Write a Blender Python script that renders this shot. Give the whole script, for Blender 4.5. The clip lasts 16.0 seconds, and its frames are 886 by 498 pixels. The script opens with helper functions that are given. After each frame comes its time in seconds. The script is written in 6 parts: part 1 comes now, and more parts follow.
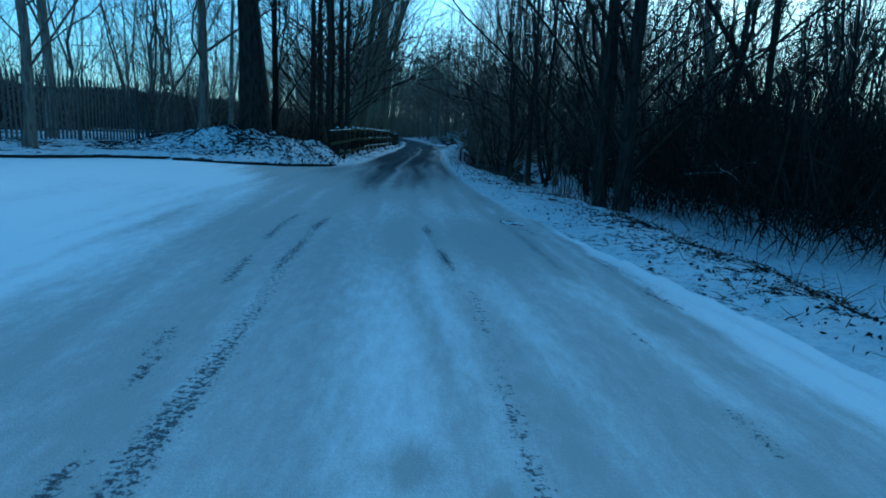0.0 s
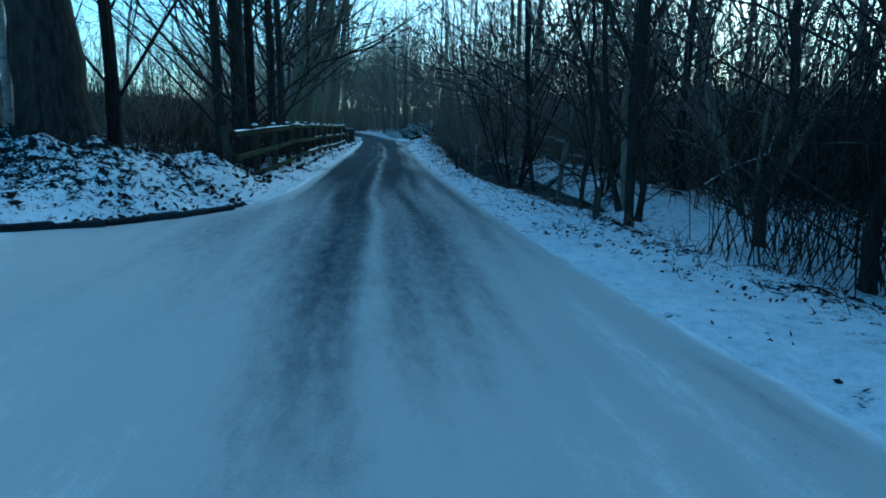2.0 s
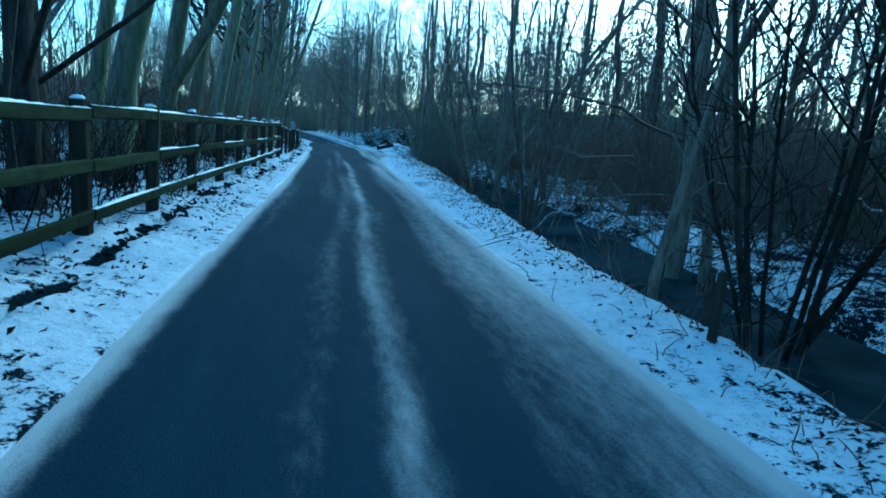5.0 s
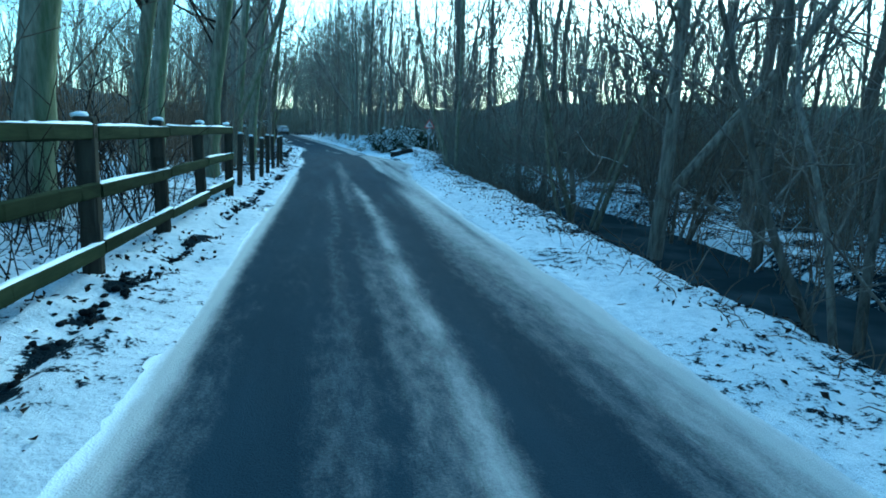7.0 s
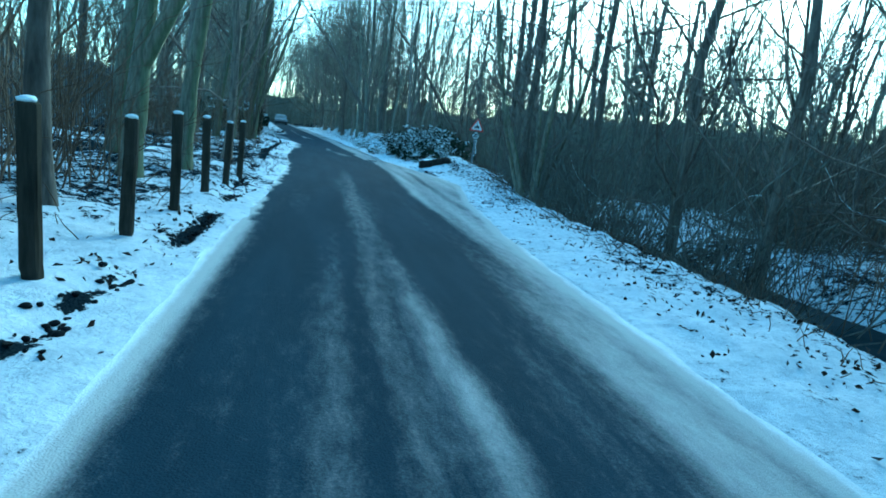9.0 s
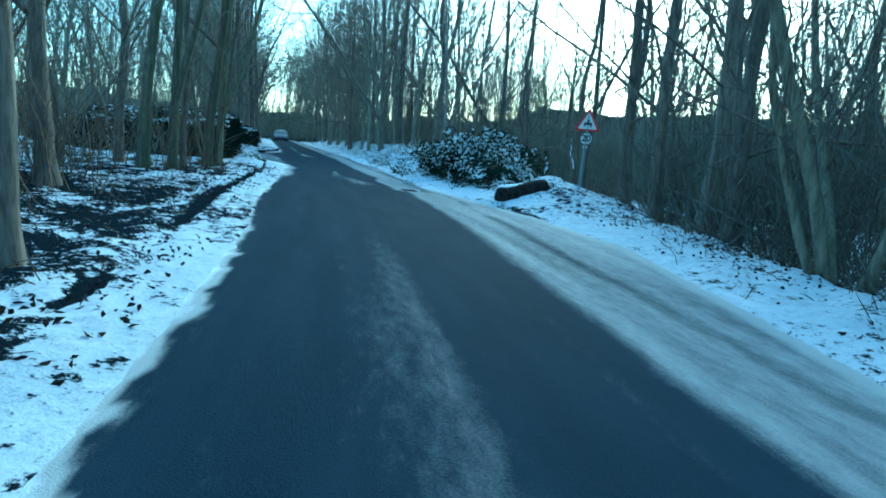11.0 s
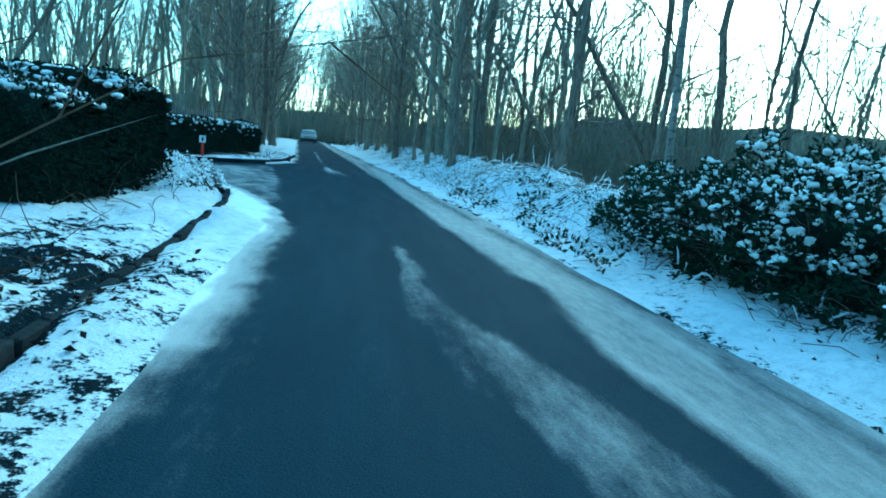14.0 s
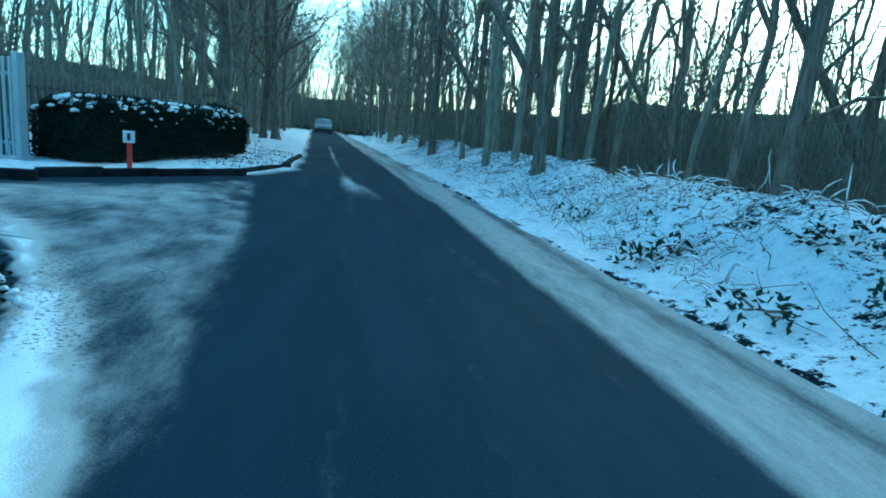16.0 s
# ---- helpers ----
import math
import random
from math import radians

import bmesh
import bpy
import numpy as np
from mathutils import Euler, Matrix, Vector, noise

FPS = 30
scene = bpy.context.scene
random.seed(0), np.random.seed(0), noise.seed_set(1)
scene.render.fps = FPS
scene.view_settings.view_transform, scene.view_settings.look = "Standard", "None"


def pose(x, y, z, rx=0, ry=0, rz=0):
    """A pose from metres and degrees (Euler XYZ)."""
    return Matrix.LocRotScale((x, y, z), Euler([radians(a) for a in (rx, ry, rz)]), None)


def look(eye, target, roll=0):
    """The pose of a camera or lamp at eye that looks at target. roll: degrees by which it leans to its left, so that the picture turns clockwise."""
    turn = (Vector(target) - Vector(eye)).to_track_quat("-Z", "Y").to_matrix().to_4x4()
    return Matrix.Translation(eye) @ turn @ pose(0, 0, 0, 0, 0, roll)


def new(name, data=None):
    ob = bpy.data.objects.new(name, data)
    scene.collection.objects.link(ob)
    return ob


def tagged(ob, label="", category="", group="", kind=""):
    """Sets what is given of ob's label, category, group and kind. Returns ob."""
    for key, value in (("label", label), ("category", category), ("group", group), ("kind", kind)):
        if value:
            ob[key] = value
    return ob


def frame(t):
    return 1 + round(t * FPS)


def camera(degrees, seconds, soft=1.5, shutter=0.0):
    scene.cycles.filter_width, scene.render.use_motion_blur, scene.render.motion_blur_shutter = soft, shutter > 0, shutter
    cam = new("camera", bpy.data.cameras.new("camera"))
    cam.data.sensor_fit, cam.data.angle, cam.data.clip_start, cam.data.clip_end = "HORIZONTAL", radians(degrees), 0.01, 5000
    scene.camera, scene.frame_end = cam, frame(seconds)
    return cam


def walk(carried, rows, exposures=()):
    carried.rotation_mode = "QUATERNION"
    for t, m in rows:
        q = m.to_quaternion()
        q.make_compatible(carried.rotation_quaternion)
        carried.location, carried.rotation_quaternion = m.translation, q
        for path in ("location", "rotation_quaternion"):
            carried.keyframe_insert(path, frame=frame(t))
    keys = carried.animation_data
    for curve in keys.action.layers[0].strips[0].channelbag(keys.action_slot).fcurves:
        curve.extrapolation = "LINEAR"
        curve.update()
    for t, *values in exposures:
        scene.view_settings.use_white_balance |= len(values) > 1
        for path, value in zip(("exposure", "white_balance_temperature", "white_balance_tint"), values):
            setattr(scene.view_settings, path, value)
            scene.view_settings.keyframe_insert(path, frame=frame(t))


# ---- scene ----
cam = camera(74.0, 16.0, 1.8)

PATH = [
    (0, (-0.039, 0.090, 1.362), (0.056, 2.051, 0.981), 2.4),
    (0.5, (-0.071, 2.810, 1.353), (-0.022, 4.774, 0.975), 1.9),
    (1, (-0.352, 5.409, 1.382), (-0.190, 7.362, 0.981), 0.1),
    (1.5, (-0.579, 8.325, 1.440), (-0.398, 10.273, 1.027), 0.3),
    (2, (-0.832, 11.198, 1.472), (-0.589, 13.141, 1.065), 0.6),
    (2.5, (-0.993, 14.001, 1.487), (-0.644, 15.928, 1.082), 0.4),
    (3, (-1.086, 16.767, 1.507), (-0.748, 18.705, 1.147), 5.8),
    (3.2, (-1.067, 17.764, 1.491), (-0.787, 19.711, 1.133), 5.8),
    (5.5, (-0.985, 31.200, 1.502), (-0.451, 33.494, 1.044), 4.5),
    (6, (-0.900, 34.165, 1.506), (-0.554, 36.496, 1.051), 3.5),
    (6.5, (-1.050, 36.960, 1.488), (-0.490, 39.241, 0.996), -0.4),
    (7, (-0.900, 39.851, 1.508), (-0.396, 42.151, 1.045), 2.1),
    (7.5, (-0.900, 42.584, 1.508), (-0.276, 44.852, 1.033), 3.1),
    (8, (-0.739, 45.284, 1.472), (-0.031, 47.526, 0.990), 2.0),
    (8.5, (-0.778, 48.172, 1.412), (-0.239, 50.465, 0.953), 7.7),
    (10.8, (-0.589, 60.685, 1.270), (-0.077, 62.994, 0.862), 2.4),
    (11, (-0.599, 61.848, 1.261), (-0.109, 64.159, 0.839), 3.5),
    (11.5, (-0.558, 64.626, 1.249), (-0.144, 66.952, 0.824), 0.7),
    (12, (-0.632, 67.183, 1.292), (-0.130, 69.492, 0.875), 2.3),
    (12.5, (-0.548, 69.776, 1.291), (-0.040, 72.084, 0.870), 2.5),
    (13, (-0.556, 72.356, 1.327), (-0.107, 74.681, 0.930), 6.9),
    (13.5, (-0.618, 74.788, 1.295), (-0.200, 77.114, 0.877), 4.7),
    (14, (-0.780, 77.086, 1.330), (-0.402, 79.420, 0.919), 5.4),
    (14.5, (-0.817, 79.601, 1.337), (-0.466, 81.940, 0.929), 5.2),
    (15, (-1.013, 81.896, 1.351), (-0.702, 84.238, 0.925), 4.4),
    (15.5, (-1.148, 83.986, 1.356), (-0.832, 86.323, 0.911), 2.9),
    (16, (-1.260, 85.956, 1.409), (-0.946, 88.290, 0.946), 5.0),
]
EXPOSURES = [(0, 0.21, 3850, -27), (1, 0.43, 4060, -28), (2, 0.84, 4170, -27), (3, 1.18, 4120, -26), (5.5, 1.58, 3860, -31), (7, 1.86, 4380, -33), (8.5, 1.98, 4240, -38), (11, 1.98, 4460, -37), (12, 2.18, 4480, -38), (14, 2.22, 4400, -44), (15, 1.92, 4450, -45), (16, 1.97, 4600, -39)]
walk(cam, [(t, look(eye, target, roll)) for t, eye, target, roll in PATH], EXPOSURES)

# ---- world and light ----
world = bpy.data.worlds.new("winter_sky")
scene.world = world
world.use_nodes = True
wn, wl = world.node_tree.nodes, world.node_tree.links
sky = wn.new("ShaderNodeTexSky")
sky.sky_type = "NISHITA"
sky.sun_disc = False
sky.sun_elevation = radians(24)
sky.sun_rotation = radians(32)
sky.air_density, sky.dust_density, sky.ozone_density = 1.0, 1.2, 2.0
wn["Background"].inputs["Strength"].default_value = 0.15
wl.new(sky.outputs[0], wn["Background"].inputs["Color"])

sun_data = bpy.data.lights.new("sun", "SUN")
sun_data.energy, sun_data.angle, sun_data.color = 1.1, radians(30), (1.0, 0.95, 0.9)
sun = new("sun", sun_data)
sun.matrix_world = look((0, 0, 0), (-math.sin(radians(32)), -math.cos(radians(32)), -math.tan(radians(24))))


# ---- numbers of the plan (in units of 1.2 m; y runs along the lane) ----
def lin(y, *pairs):
    return np.interp(y, [p[0] for p in pairs], [p[1] for p in pairs])


def road_left(y):
    return lin(y, (-40, -14), (8, -13), (10.5, -8.6), (12.5, -7.5), (13.8, -7.0), (14.6, -6.3), (15.0, -5.4), (15.3, -4.5), (15.95, -3.6), (16.7, -3.0), (17.7, -2.55), (18.8, -2.25), (20.7, -2.08),
               (24, -1.92), (29, -1.78), (36, -1.55), (46, -1.38), (57, -1.25), (59, -1.37), (60, -1.44), (61.2, -1.53), (62.5, -1.54), (64.5, -1.55), (67, -1.55), (69, -1.6), (71.2, -1.6), (72.6, -2.3), (73.4, -2.55), (74.2, -2.85), (75.2, -3.3), (76.0, -4.2),
               (76.5, -6.5), (76.8, -14), (79.4, -14), (79.9, -6.0), (81.5, -4.8), (83.2, -3.5), (85.5, -2.9), (90, -3.2), (132, -7.2), (400, -31))


def road_right(y):
    return lin(y, (-40, 3.2), (0, 2.9), (4, 2.65), (6.5, 2.2), (8.5, 1.9), (11, 1.6), (14, 1.3), (18, 1.17), (24, 1.17), (28, 1.25), (33, 1.35), (38, 1.55), (44, 1.75), (50, 2.0),
               (54, 2.5), (58, 3.3), (61, 3.1), (64, 2.5), (66, 2.05), (70, 1.8), (74, 1.65), (77, 1.35), (80, 1.1), (88, 0.45),
               (132, -3.5), (400, -27))


def verge_outer(y):
    return lin(y, (-40, 4), (4, 3.5), (7, 3.7), (9, 3.75), (11.5, 3.65), (14, 3.25), (16.5, 2.85), (19, 2.7), (21, 2.4), (24, 2.1), (28, 2.2), (31, 2.4), (35, 2.75), (39, 3.0), (43, 3.6), (48, 3.95), (55, 4.1),
               (60, 5.2), (66, 6.2), (90, 5.5), (400, -20))


def axis(y):
    return lin(y, (-40, 0.2), (0, 0.1), (10, -0.3), (70, -0.2), (80, -0.7), (132, -5.4), (400, -29))


def gutter(y):
    """How far the bare drain channel runs from the left road edge."""
    return lin(y, (20, 0.55), (28, 0.6), (33, 0.7), (36, 0.55), (39, 0.46), (42.6, 0.36), (46, 0.32), (49, 0.28), (52, 0.42), (57, 0.62), (60, 0.6), (61, 0.58), (63, 0.52), (66, 0.53), (68, 0.57), (70, 0.62), (71.5, 0.6), (74, 0.5))


def fall(y):
    """The crossfall of the lane, which drops towards the stream."""
    return lin(y, (0, 0.052), (44, 0.052), (52, 0.026))


def tilted(x, y):
    return -fall(y) * np.clip(np.asarray(x, float) + 0.7, -9, 9)


def fence_x(y):
    return lin(y, (18, -2.98), (21.3, -2.88), (24, -2.78), (30, -2.65), (34.5, -2.47), (38, -2.3), (41.6, -2.2), (43.2, -2.13), (44.1, -2.02), (50, -1.86), (53, -1.8))


def palisade_x(y):
    return lin(y, (8, -10.4), (14, -9.8), (22, -8.8), (30, -7.4), (45, -6.5), (62, -6.3))


def sstep(a, b, x):
    u = np.clip((np.asarray(x, float) - a) / (b - a), 0, 1)
    return u * u * (3 - 2 * u)


def bump(x, c, w):
    return np.exp(-((np.asarray(x, float) - c) / w) ** 2)


def hash2(i, j, seed):
    n = (i.astype(np.int64) * 374761393 + j.astype(np.int64) * 668265263 + seed * 2147483647) & 0xFFFFFFFF
    n = ((n ^ (n >> 13)) * 1274126177) & 0xFFFFFFFF
    return ((n ^ (n >> 16)) & 0xFFFF) / 65535.0


def vnoise(x, y, size, seed=0):
    """Smooth noise from 0 to 1 with cells of that size."""
    x, y = np.asarray(x, float) / size, np.asarray(y, float) / size
    i, j = np.floor(x), np.floor(y)
    u, v = x - i, y - j
    u, v = u * u * (3 - 2 * u), v * v * (3 - 2 * v)
    a, b, c, d = hash2(i, j, seed), hash2(i + 1, j, seed), hash2(i, j + 1, seed), hash2(i + 1, j + 1, seed)
    return (a * (1 - u) + b * u) * (1 - v) + (c * (1 - u) + d * u) * v


def stream_window(y):
    return sstep(20, 25, y) * (1 - sstep(52, 59, y))


def ivy_dome(x, y):
    return np.clip(1 - ((np.asarray(x) + 3.95) / 1.15) ** 2 - ((np.asarray(y) - 74.1) / 1.6) ** 2, 0, 1)


def ground_z(x, y):
    x, y = np.asarray(x, float), np.asarray(y, float)
    xl, xr, ro = road_left(y), road_right(y), verge_outer(y)
    dr, dl = x - xr, xl - x
    n1, n2, n3 = vnoise(x, y, 0.9, 1) - 0.5, vnoise(x, y, 0.3, 2) - 0.5, vnoise(x, y, 0.12, 3) - 0.5
    lumps = 0.08 * n1 + 0.08 * n2 + 0.05 * n3
    # right of the lane: snowy verge, bank, stream, wood floor
    w = stream_window(y)
    right = 0.02 + 0.07 * sstep(0, 0.7, dr) + lumps * sstep(0.0, 0.35, dr)
    e = x - ro
    right = right - (0.25 + 0.75 * w) * sstep(-0.15, 0.95 + 0.4 * n1, e) + (0.15 + 0.7 * w) * sstep(2.3 + 0.5 * n1, 3.8, e) + 0.3 * (vnoise(x, y, 3.5, 5) - 0.5) * sstep(2.5, 5, e)
    right = right + 0.75 * sstep(69, 76, y) * bump(e, -2.1, 1.25) * sstep(0.25, 1.6, dr) * (0.75 + 0.5 * vnoise(x, y, 1.8, 6))
    right = right - 0.9 * sstep(60, 72, y) * sstep(1, 9, e) + 0.35 * sstep(61, 63, y) * bump(e, -1.2, 1.3) * (1 - sstep(69, 72, y)) + 0.2 * bump(x, 4.2, 0.55) * bump(y, 63.55, 0.55)
    # left of the lane
    left = 0.02 + 0.07 * sstep(0, 0.6, dl) + lumps * sstep(0.0, 0.35, dl)
    left = left + 0.88 * bump(x, -5.4, 2.3) * bump(y, 17.9, 1.5) * sstep(0.1, 1.2, dl) * (0.65 + 0.7 * vnoise(x, y, 0.8, 7) + 0.3 * (vnoise(x, y, 0.25, 17) - 0.5))
    left = left + 0.28 * bump(x, -3.1, 0.8) * bump(y, 19.3, 1.3) * sstep(0.2, 0.8, dl) * (0.6 + 0.8 * vnoise(x, y, 0.4, 18))
    left = left - 0.05 * bump(dl, gutter(y), 0.07) * sstep(16, 20, y) * (1 - sstep(71.2, 72.2, y))
    left = left - 0.04 * bump(x, lin(y, (66, -2.06), (69, -2.14), (70.9, -2.27), (72.8, -2.41), (73.8, -2.58)), 0.1) * sstep(65, 67, y) * (1 - sstep(73.2, 74, y))
    left = left + 0.4 * ivy_dome(x, y) ** 0.55 * (0.8 + 0.5 * vnoise(x, y, 0.3, 19))
    left = left + 0.25 * (vnoise(x, y, 4.0, 8) - 0.4) * sstep(2.0, 5, dl)
    z = np.where(x > 0.5 * (xl + xr), right, left)
    inside = np.minimum(-dr, -dl)
    z = np.where(inside > 0, 0.02 - 0.07 * sstep(0, 0.14, inside), z)
    # wooded slopes away from the lane
    off = np.abs(x - axis(y))
    hill = np.where(x > axis(y), 6.8, 5.5) * sstep(22, 85, off) + 2.0 * sstep(85, 240, off) + 6.0 * sstep(150, 215, y)
    hill = hill * (0.6 + 0.8 * vnoise(x, y, 24, 9))
    return z + hill + tilted(x, y)


def litter(x, y):
    """How much dead leaf and soil shows through the snow, 0 to 1."""
    xl, xr, ro = road_left(y), road_right(y), verge_outer(y)
    dr, dl, e = x - xr, xl - x, x - ro
    w = stream_window(y)
    r = 0.25 + 0.1 * sstep(0.5, 1.6, dr) + 0.55 * w * bump(e, 0.7, 0.38) + 0.08 * bump(e, 0.1, 0.3) + 0.13 * sstep(2.4, 3.4, e) * w - 0.08 * sstep(0.8, 1.6, e) * (1 - sstep(24, 28, y))
    r = r + 0.02 * sstep(69, 74, y) * sstep(0.5, 1.2, dr) * (1 - sstep(0, 1.0, e)) + lin(y, (58, 0.03), (60.5, 0.33), (63.2, 0.33), (64.5, 0.05), (66, 0.03), (72, 0.3)) * bump(dr, 0.0, 0.075) * (0.25 + 1.1 * vnoise(x, y, 0.35, 64))
    lane = sstep(19, 22, y)
    # broken clods along the drain by the fence, a continuous strip of bare soil further on
    wander = 0.07 * (vnoise(x * 0.2, y, 0.9, 60) - 0.5)
    broken = sstep(0.34, 0.5, vnoise(x * 0.3, y, 1.3, 13)) * (0.1 + 0.95 * sstep(0.4, 0.62, vnoise(x, y, 0.2, 61)))
    late = sstep(56, 60, y)
    strip = bump(dl, gutter(y) + wander * (1 - late), lin(y, (30, 0.055), (36, 0.065), (42, 0.05), (46, 0.045), (57, 0.055), (61, 0.08), (66, 0.07), (70, 0.05))) * lane * (1 - 0.85 * sstep(66.5, 68.5, y)) * (1 - sstep(71.2, 72.2, y))
    lf = 0.27 + 0.9 * strip * (broken * (1 - late) + 0.75 * late) + 0.10 * sstep(0.7, 1.1, dl)
    lf = lf + 0.07 * sstep(49, 52, y) * (1 - sstep(70, 71.5, y)) + 0.02 * sstep(57, 59, y) * (1 - sstep(65, 67, y)) + 0.7 * bump(x, -2.52, 0.1) * bump(y, 17.6, 0.5) + 0.13 * bump(y, 18.6, 2.5) * sstep(0.25, 0.7, dl)
    beyond = sstep(0.0, 0.12, dl - gutter(y)) * sstep(50, 55, y) * (1 - sstep(70, 72, y))
    lf = lf + beyond * (lin(y, (56, 0.06), (60, 0.15), (62.5, 0.07), (66, 0.03), (70, 0.02)) + 0.3 * (vnoise(x * 0.7, y, 0.24, 62) - 0.5))
    lf = lf + 0.15 * bump(dl, 0.08, 0.12) * sstep(56, 58, y) * (1 - sstep(66, 68, y)) * sstep(0.4, 0.7, vnoise(x, y, 0.25, 63))
    lf = lf + 0.07 * sstep(0.55, 0.75, vnoise(x, y, 0.28, 65)) * sstep(52, 55, y) * (1 - sstep(58, 60, y)) * (1 - beyond)
    lf = lf - 0.06 * sstep(34, 38, y) * (1 - sstep(47, 50, y)) - 0.14 * sstep(68, 71, y) * (1 - sstep(2.5, 4, dl)) - 0.12 * sstep(5.5, 8, dl) * (1 - sstep(58, 66, y))
    dome = ivy_dome(x, y)
    lf = lf + (dome > 0) * (0.35 * (1 - dome) ** 2 - 0.02)
    v = np.where(x > 0.5 * (xl + xr), r, lf)
    v = v + 0.2 * (vnoise(x, y, 1.7, 11) - 0.5) + 0.26 * (vnoise(x, y, 0.45, 12) - 0.5)
    far = sstep(14, 24, np.abs(x - axis(y)) + 8 * sstep(62, 72, y) * sstep(4, 7, x - axis(y)))
    return np.clip(v + 0.45 * far + 0.6 * sstep(125, 150, y), 0, 1)


def snow_cover(x, y):
    """Cover on the carriageway: 0 bare asphalt, 1 packed dirty snow or ice, 2 fresh snow."""
    xl, xr = road_left(y), road_right(y)
    wob = 0.10 * (vnoise(x * 0.3, y, 2.2, 21) - 0.5) + 0.05 * (vnoise(x, y, 0.5, 22) - 0.5)
    track = lin(y, (-10, 0.1), (0, -0.38), (5, -0.84), (10, -1.05), (20, -1.05), (28, -0.85), (34, -0.75), (40, -0.72), (52, -0.52), (60, -0.49), (66, -0.7), (72, -1.0), (80, -1.6), (132, -6.3), (400, -30))
    s = x - track + wob
    streaks = vnoise(s * 1.0, y * 0.05, 0.16, 23) - 0.5
    # snow-packed junction
    a = 1.22 + 0.3 * streaks + 0.3 * (vnoise(x, y * 0.4, 0.9, 24) - 0.5)
    a = a + 0.45 * sstep(-1.2, -3.0, s) + 0.3 * sstep(2.6, 3.2, s)
    a = a - 0.5 * bump(s, 2.25, 0.12) * sstep(0.3, 0.6, vnoise(x, y, 2.0, 27)) - 0.8 * bump(s, 2.82, 0.07) * vnoise(x, y, 0.8, 46) - 0.25 * bump(s, 1.65, 0.12) * vnoise(x, y, 1.5, 47)
    for bare_x, bare_y, rx, ry in ((-0.02, 1.95, 0.09, 0.13), (0.28, 1.75, 0.05, 0.07), (1.7, 3.95, 0.10, 0.12), (0.16, 7.2, 0.05, 0.09)):
        a = a - 0.5 * np.exp(-((x - bare_x) / rx) ** 2 - ((y - bare_y) / ry) ** 2)
    # worn wheel tracks with a snow ridge between them
    cs = lin(y, (14, 0.4), (24, 0.42), (30, 0.5), (36, 0.75), (42, 0.8), (47, 0.75), (54, 0.47), (60, 0.55))
    early = 1 - sstep(17, 27, y)
    b = 0.17 + 0.05 * early + 0.26 * streaks + (0.22 + 0.26 * sstep(-0.1, -0.6, s)) * early - 0.12 * bump(s, 0.1, 0.26) * early + 0.06 * bump(y, 36, 6) + 0.1 * bump(y, 46, 4)
    b = b - 0.16 * bump(s, -0.25, 0.3) * (1 - 0.7 * early) - 0.14 * bump(s, cs + 0.42, 0.2) * sstep(21, 28, y)
    b = b + 0.32 * bump(s, cs, 0.1) * (0.6 + 0.7 * vnoise(s, y, 0.7, 35)) + 0.08 * bump(s, cs - 0.33, 0.08) + (0.34 - 0.2 * early) * sstep(cs + 0.55, cs + 1.15, s)
    # bare asphalt with a strip of ice
    c = 0.08 + 0.26 * streaks + 0.22 * bump(s, 0.52, 0.16 + 0.05 * vnoise(s, y, 1.3, 29)) * (1 - sstep(55.5, 60, y))
    edge = lin(y, (50, 1.95), (54, 1.75), (61, 1.95), (64.6, 2.1), (64.9, 1.75), (67.1, 1.68), (69.2, 2.0), (69.6, 1.85), (74, 1.7), (80, 1.8), (132, 1.9))
    c = c + 0.52 * sstep(edge - 0.12, edge + 0.10, s) - 0.2 * bump(s, edge + 0.75, 0.1) * (vnoise(x, y * 0.3, 0.4, 30) > 0.4)
    ice_l = lin(y, (65.4, 0.45), (66, 0.2), (67.2, -0.1), (68.1, -0.22), (70.5, -0.2), (70.7, -0.1))
    ice_r = lin(y, (65.4, 0.5), (66, 0.85), (66.9, 0.68), (67.5, 0.4), (68.2, 0.15), (69, 0.06), (70.3, 0.02), (70.7, -0.12))
    xj = x + 0.12 * (vnoise(x, y, 0.35, 37) - 0.5)
    patch = sstep(-0.02, 0.05, xj - ice_l) * sstep(-0.02, 0.12, ice_r - xj) * sstep(65.2, 66.2, y) * (1 - sstep(70.4, 70.8, y))
    c = c + 0.34 * patch * (0.6 + 0.6 * vnoise(x, y, 0.4, 31))
    blot = np.exp(-((s - 0.6 + 0.06 * (y - 83)) / (0.13 + 0.12 * sstep(84, 82, y))) ** 2 - ((y - 83.5) / 2.0) ** 2) + 0.7 * np.exp(-((s - 0.4) / 0.08) ** 2 - ((y - 94) / 8) ** 2)
    c = c + 0.7 * np.clip(blot, 0, 1) * (0.55 + 0.6 * vnoise(x, y, 0.5, 38))
    v = a + (b - a) * sstep(6.5, 15.5, y - 1.5 * np.abs(s))
    v = v + (c - v) * sstep(44, 53, y)
    # side road by the hedges: icy ruts, a spit of fresh snow at its near corner
    border = lin(y, (72.5, -1.62), (73.3, -1.68), (74.5, -1.82), (76.7, -2.1), (80, -2.6), (84, -3.3)) + 0.06 * (vnoise(x, y, 0.25, 42) - 0.5)
    far_kerb = lin(x, (-14, 79.4), (-5.9, 79.5), (-3.85, 81.8), (-3.0, 83.2))
    side = sstep(0.08, -0.14, x - border) * sstep(73.0, 73.8, y) * (1 - sstep(82.5, 84, y))
